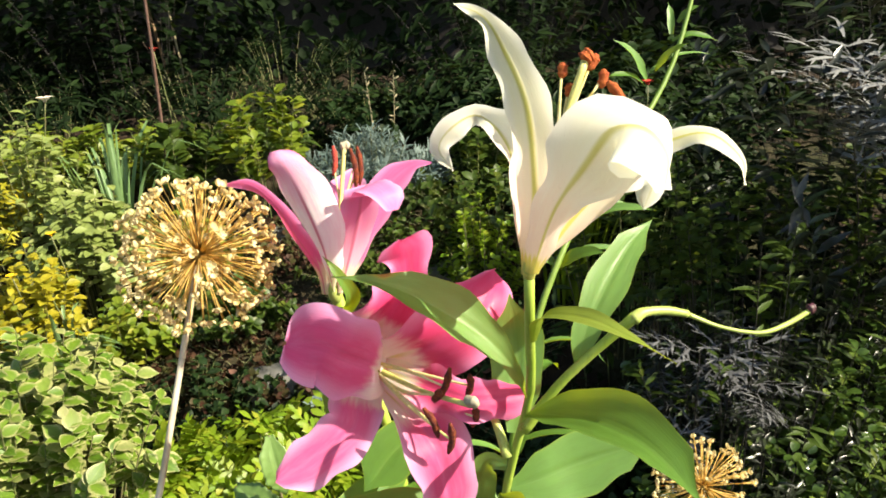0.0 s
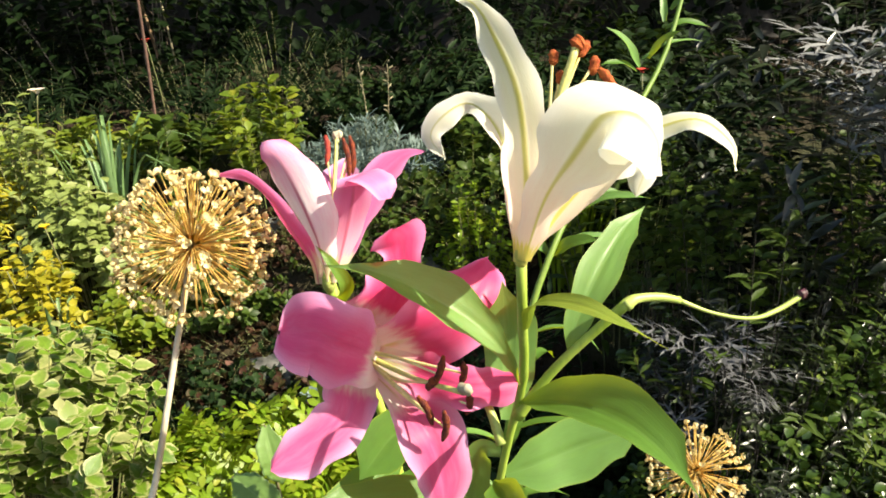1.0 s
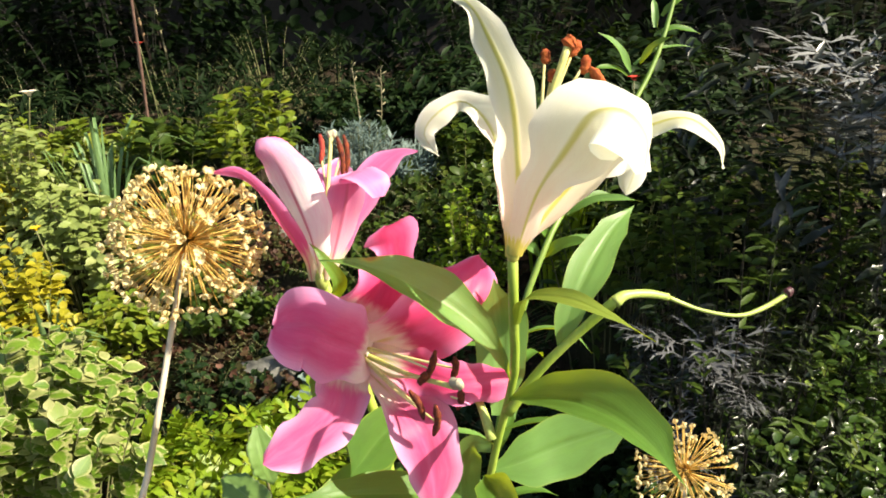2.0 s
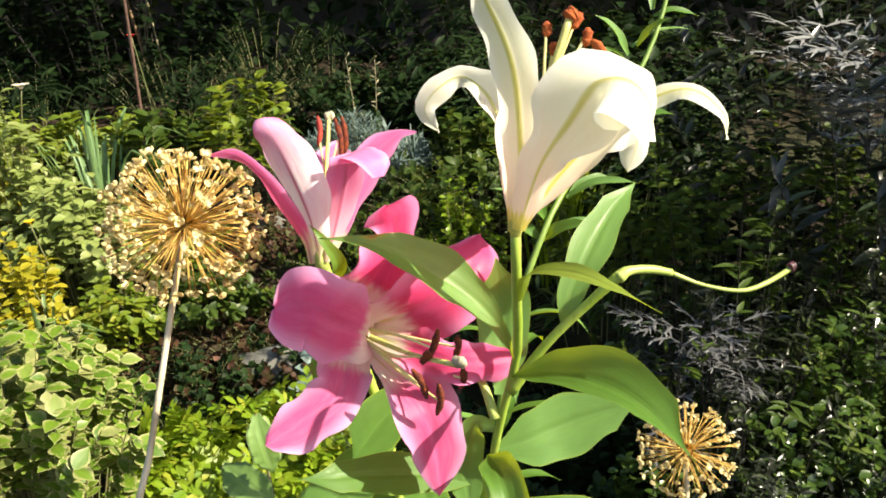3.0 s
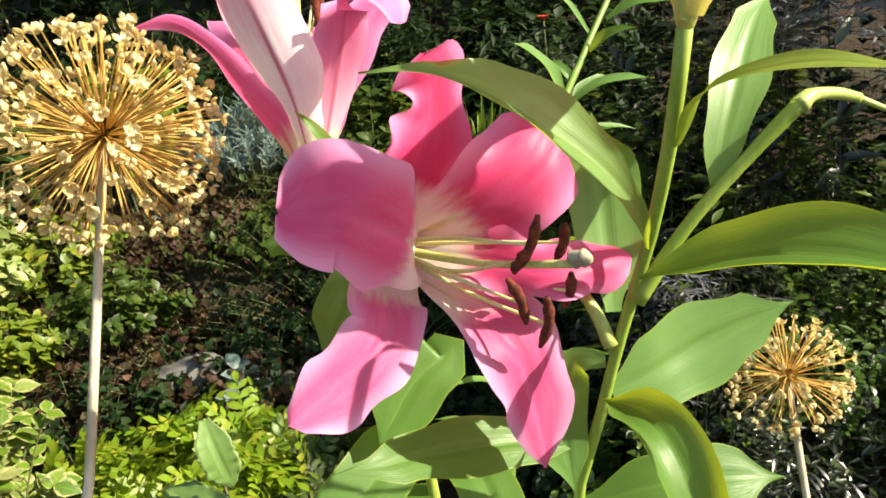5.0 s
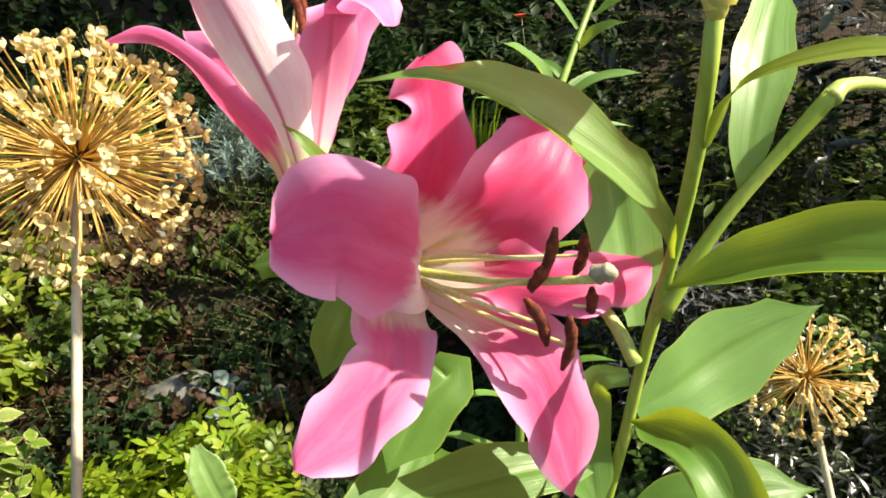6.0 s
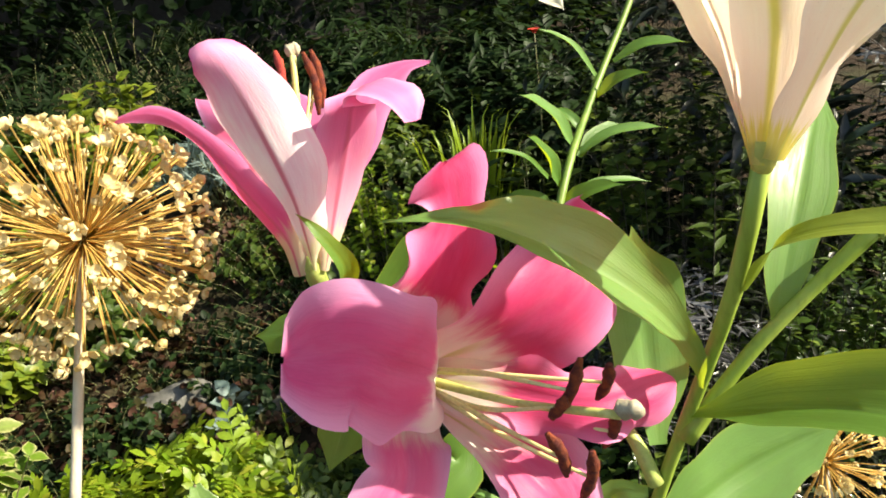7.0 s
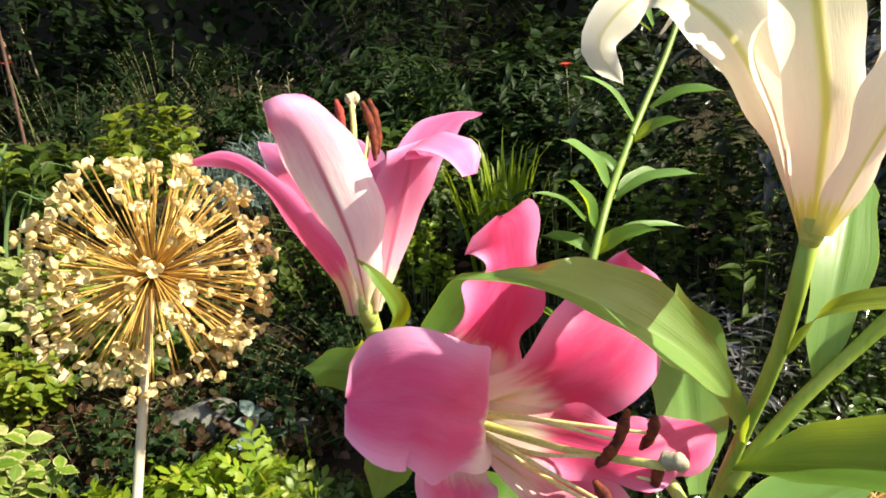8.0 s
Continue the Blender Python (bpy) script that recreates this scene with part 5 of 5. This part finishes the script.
# Leaf colours here carry the half shade and its glints.
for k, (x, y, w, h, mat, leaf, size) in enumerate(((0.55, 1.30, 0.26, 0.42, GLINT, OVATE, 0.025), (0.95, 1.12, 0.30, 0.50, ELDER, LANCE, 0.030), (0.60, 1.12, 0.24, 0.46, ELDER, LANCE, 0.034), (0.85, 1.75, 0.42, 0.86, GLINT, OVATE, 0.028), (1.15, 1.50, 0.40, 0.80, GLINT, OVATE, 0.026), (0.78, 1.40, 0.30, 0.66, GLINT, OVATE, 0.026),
                                                    (1.30, 1.15, 0.32, 0.70, ELDER, LANCE, 0.040), (0.95, 1.95, 0.45, 1.05, HEDGE_SHADE, OVATE, 0.036), (1.45, 1.75, 0.45, 1.20, HEDGE_SHADE, OVATE, 0.036), (1.00, 1.55, 0.34, 0.95, GLINT, LANCE, 0.045), (0.40, 1.55, 0.28, 0.36, SHADE_GREEN, OVATE, 0.026), (0.75, 2.55, 0.40, 0.60, SHADE_GREEN, OVATE, 0.045),
                                                    (0.55, 3.05, 0.45, 0.45, SHADE_GREEN, LANCE, 0.070), (0.95, 3.20, 0.45, 0.60, SHADE_GREEN, OVATE, 0.055), (0.15, 3.30, 0.45, 0.40, SHADE_GREEN, LANCE, 0.070))):
    plant("undergrowth", "dark leafy undergrowth in half shade", "plant", (x, y), w, w * 0.8, h, 90, 28, leaf, size, mat, TWIG_AND_SHADE, 300 + k, start=0.05, upward=0.5, radius=0.0008, group="undergrowth")

# ---- hedge behind, and trees added out of view for its shade ----
def hedge(name, label, x0, x1, y0, y1, top, count, mat, size, seed):
    """A thick hedge: leaves and twigs standing out of a rough core, coloured dark for the shade inside."""
    r = np.random.default_rng(seed)
    ob = thing(name, G((x0 + x1) / 2, (y0 + y1) / 2), label, "hedge")
    n, m = 60, 26
    verts, faces = [], []
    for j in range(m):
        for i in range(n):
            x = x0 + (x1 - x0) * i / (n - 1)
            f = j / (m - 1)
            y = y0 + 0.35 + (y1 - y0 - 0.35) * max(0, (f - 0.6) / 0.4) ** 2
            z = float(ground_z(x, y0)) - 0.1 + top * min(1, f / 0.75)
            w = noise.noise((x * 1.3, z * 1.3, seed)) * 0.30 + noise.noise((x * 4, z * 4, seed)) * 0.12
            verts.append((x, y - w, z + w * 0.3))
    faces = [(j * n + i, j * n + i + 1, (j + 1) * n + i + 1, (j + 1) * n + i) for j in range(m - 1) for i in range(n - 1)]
    # Dark sheet in place of the shade between the leaves.
    part("core", mesh_of("core", verts, faces), TWIG_AND_SHADE, ob)
    x = r.uniform(x0, x1, count)
    z = ground_z(x, y0) + top * r.uniform(0.0, 1.0, count) ** 0.9
    y = y0 + r.exponential(0.16, count) - 0.15 + 0.30 * np.sin(x * 2.3 + z * 1.7) * np.sin(x * 0.9 - z * 2.9)
    at = np.stack([x, y, z], axis=1)
    way = unit(r.normal(0, 1, (count, 3)) + np.array((0, -0.5, -0.2)))
    up = unit(np.array((0.2, -0.5, 0.7)) + r.normal(0, 0.4, (count, 3)))
    tagged(part("foliage", cloud("foliage", OVATE, at, way, up, size * r.uniform(0.6, 1.3, count)), mat, ob), kind="stuff")
    a = at[: count // 60]
    b = a + np.array((0, 0.5, -0.5)) * r.uniform(0.5, 1, (len(a), 1))
    twigs = part("twig_tangle", thin_stems("twig_tangle", np.stack([b, (a + b) / 2 + r.normal(0, 0.04, a.shape), a], axis=1), 0.008), BARK, ob)
    tagged(twigs, kind="stuff")
    return ob


# Hedge and shrubs take the shade-darkened leaf colour.
hedge("hedge", "tall dark green hedge in deep shade", -7.0, 7.0, 4.6, 6.2, 3.4, 22000, HEDGE_SHADE, 0.085, 51)
plant("shade_shrub", "dark green shrub in the shade", "shrub", (-1.6, 3.9), 0.8, 0.5, 1.1, 60, 22, OVATE, 0.07, HEDGE_SHADE, TWIG_AND_SHADE, 52, start=0.05, radius=0.002)
plant("shade_shrub", "dark green shrub in the shade", "shrub", (0.3, 3.8), 0.8, 0.5, 0.9, 60, 22, LANCE, 0.09, HEDGE_SHADE, TWIG_AND_SHADE, 53, start=0.05, radius=0.002)
plant("shade_shrub", "dark green shrub in the shade", "shrub", (1.9, 3.6), 0.8, 0.6, 1.4, 70, 22, OVATE, 0.07, HEDGE_SHADE, TWIG_AND_SHADE, 54, start=0.05, radius=0.002)
plant("shade_shrub", "dark green shrub in the shade", "shrub", (-3.2, 3.6), 0.8, 0.6, 1.1, 60, 22, OVATE, 0.07, HEDGE_SHADE, TWIG_AND_SHADE, 55, start=0.05, radius=0.002)


def tree(name, label, at, height, crown, count, seed):
    """A tapered trunk with limbs and a crown of many leaves in clumps."""
    r = np.random.default_rng(seed)
    x0, y0 = at
    z0 = float(ground_z(x0, y0))
    ob = thing(name, (x0, y0, z0), label, "tree")
    trunk = part("trunk", tube([(x0, y0, z0 - 0.1), (x0 + 0.1, y0, z0 + height * 0.4), (x0 - 0.05, y0 + 0.1, z0 + height * 0.85)], [0.16, 0.12, 0.05], 24, 12, "trunk", 0.04), BARK, ob)
    ends = []
    for k in range(14):
        q = k * 2.4
        d = np.array((math.cos(q), math.sin(q), 0))
        a = np.array((x0, y0, z0 + height * (0.48 + 0.03 * k)))
        b = a + d * crown * r.uniform(0.6, 1.0) + np.array((0, 0, height * r.uniform(0.08, 0.25)))
        part("limb", tube([a, (a + b) / 2 + np.array((0, 0, -0.08)), b], [0.05, 0.03, 0.01], 10, 8, "limb"), BARK, ob)
        ends += [a + (b - a) * f for f in (0.45, 0.65, 0.85, 1.0)]
    ends = np.array(ends)
    pick = ends[r.integers(0, len(ends), count)]
    at3 = pick + r.normal(0, 0.30, (count, 3)) * np.array((1, 1, 0.7))
    way = unit(r.normal(0, 1, (count, 3)) + np.array((0, 0, -0.4)))
    tagged(part("crown", cloud("crown", OVATE, at3, way, unit(r.normal(0, 0.5, (count, 3)) + np.array((0, 0, 1.0))), 0.13 * r.uniform(0.7, 1.3, count)), SHADE_GREEN, ob), kind="stuff")


# Added only to shade the bed's back; the crowns stay out of view.
tree("tree", "unseen broad-leaved tree added behind the bed to cast shade", (3.1, 5.0), 5.2, 1.9, 14000, 61)
tree("tree", "unseen broad-leaved tree added behind the bed to cast shade", (0.8, 5.1), 5.6, 2.0, 12000, 62)
tree("tree", "unseen broad-leaved tree added behind the bed to cast shade", (5.7, 5.0), 6.5, 2.4, 9000, 63)
tree("tree", "unseen broad-leaved tree added behind the bed to cast shade", (-1.8, 5.2), 5.4, 2.1, 12000, 64)


# ---- rods, dry stalks, stones, small flowers ----
def rod(name, label, foot, top, radius, mat, category="stake"):
    ob = part(name, tube([foot, (np.array(foot) + np.array(top)) / 2 + np.array((0.004, 0, 0)), top], [radius, radius * 0.95, radius * 0.9], 14, 8, name, 0.05), mat)
    return tagged(ob, label, category)


rod("plant_stake", "thin rusty plant stake standing in the bed", (-1.06, 2.72, ground_z(-1.06, 2.72) - 0.05), (-1.04, 2.75, 1.75), 0.006, RUST)
rod("plant_stake", "thin brown plant stake standing in the shade", (-1.50, 4.12, ground_z(-1.50, 4.12) - 0.05), (-1.575, 4.10, 1.33), 0.009, CANE)
rod("plant_stake", "thin pale cane standing in the shade", (-1.37, 3.98, ground_z(-1.37, 3.98) - 0.05), (-1.46, 4.0, 1.62), 0.006, DRY)


def dry_stalk(foot, top, seed):
    r = np.random.default_rng(seed)
    ob = thing("dry_stalk", foot, "dry pale flower stalk standing in the bed", "plant", "dry stalks")
    c = curve([foot, (np.array(foot) + np.array(top)) / 2 + np.array((0.01, 0, 0)), top], 20)
    part("stem", tube(c[::4], [0.003, 0.0022, 0.0015], 14, 6, "stem"), DRY, ob)
    for k in range(9):
        p = c[8 + k]
        d = unit(r.normal(0, 1, 3) * np.array((1, 1, 0.2)) + np.array((0, 0, 0.6)))
        part("seed_head", tube([p, p + d * 0.012, p + d * 0.026], [0.0012, 0.004, 0.002], 6, 6, "seed_head"), DRY, ob)


dry_stalk((-0.31, 3.05, ground_z(-0.31, 3.05) - 0.02), (-0.34, 3.05, 1.10), 71)
dry_stalk((-0.25, 3.10, ground_z(-0.25, 3.10) - 0.02), (-0.22, 3.10, 1.08), 72)


def rock(at, size, seed, label):
    """A worn field stone, half sunk in the soil."""
    bm = bmesh.new()
    bmesh.ops.create_icosphere(bm, subdivisions=4, radius=1.0)
    for v in bm.verts:
        p = v.co * 1.0
        k = 1 + 0.22 * noise.noise(p * 1.1 + Vector((seed, 0, 0))) + 0.10 * noise.noise(p * 3 + Vector((seed, 4, 0))) + 0.03 * noise.noise(p * 9)
        v.co = Vector((p.x * size[0], p.y * size[1], p.z * size[2])) * k
    me = bpy.data.meshes.new("rock")
    bm.to_mesh(me)
    bm.free()
    me.polygons.foreach_set("use_smooth", np.ones(len(me.polygons), dtype=bool))
    ob = part("rock", me, ROCK)
    ob.location = (at[0], at[1], float(ground_z(*at)) + size[2] * 0.35)
    return tagged(ob, label, "rock", "rocks")


rock((-0.50, 1.97), (0.13, 0.07, 0.09), 3, "grey field stone half sunk among the plants")
rock((-0.25, 1.98), (0.06, 0.05, 0.05), 5, "small grey field stone among the plants")
rock((0.02, 2.42), (0.13, 0.07, 0.05), 8, "flat grey field stone on the bank")
rock((-0.62, 2.62), (0.08, 0.06, 0.05), 9, "grey field stone on the bank")
rock((-1.15, 3.05), (0.16, 0.08, 0.05), 12, "flat brown-grey stone at the edge of the shade")


def blossom(name, label, foot, top, radius, mat, petals, seed):
    """A small flower on a thin stalk, with open petals."""
    r = np.random.default_rng(seed)
    ob = thing(name, foot, label, "flower", "small flowers")
    foot, top = np.array(foot), np.array(top)
    part("stem", tube([foot, (foot + top) / 2 + np.array((0.01, 0, 0)), top], [0.003, 0.0025, 0.002], 10, 6, "stem"), TWIG, ob)
    for k in range(petals):
        q = k * 2 * math.pi / petals + r.random()
        d = np.array((math.cos(q), math.sin(q), 0))
        part("petal", blade([top, top + d * radius * 0.5 + np.array((0, 0, radius * 0.4)), top + d * radius + np.array((0, 0, radius * 0.5))], [radius * 0.2, radius * 0.5, radius * 0.35], [(0, 0, 1), (0, 0, 1)], (0.4, 0.3), 0.0, 1, 0.0, 7, 5, k, 0.4, "petal"), mat, ob)
    part("eye", tube([top - (0, 0, 0.002), top + (0, 0, radius * 0.3)], [radius * 0.2, radius * 0.25, radius * 0.1], 6, 8, "eye"), mat, ob)


blossom("pale_flower", "pale cream flower on a green stalk", (-1.62, 2.80, ground_z(-1.62, 2.80) - 0.01), (-1.50, 2.80, 0.98), 0.032, PETAL_WHITE, 6, 81)
for k, (x, y, z) in enumerate(((-1.42, 2.12, 0.70), (-1.28, 2.02, 0.58), (-1.22, 2.16, 0.66), (-1.20, 2.05, 0.52), (-1.36, 2.05, 0.50), (-1.50, 2.22, 0.62))):
    blossom("yellow_flower", "small yellow flower among the leaves", (x + 0.02, y + 0.05, ground_z(x + 0.02, y + 0.05) - 0.01), (x, y, z), 0.017, PETAL_YELLOW, 5, 90 + k)
for k, (x, y, z) in enumerate(((0.62, 2.35, 1.03), (-1.22, 3.2, 1.12))):
    blossom("red_flower", "small red flower in the shade", (x + 0.02, y + 0.05, ground_z(x + 0.02, y + 0.05) - 0.01), (x, y, z), 0.022, PETAL_RED, 5, 110 + k)
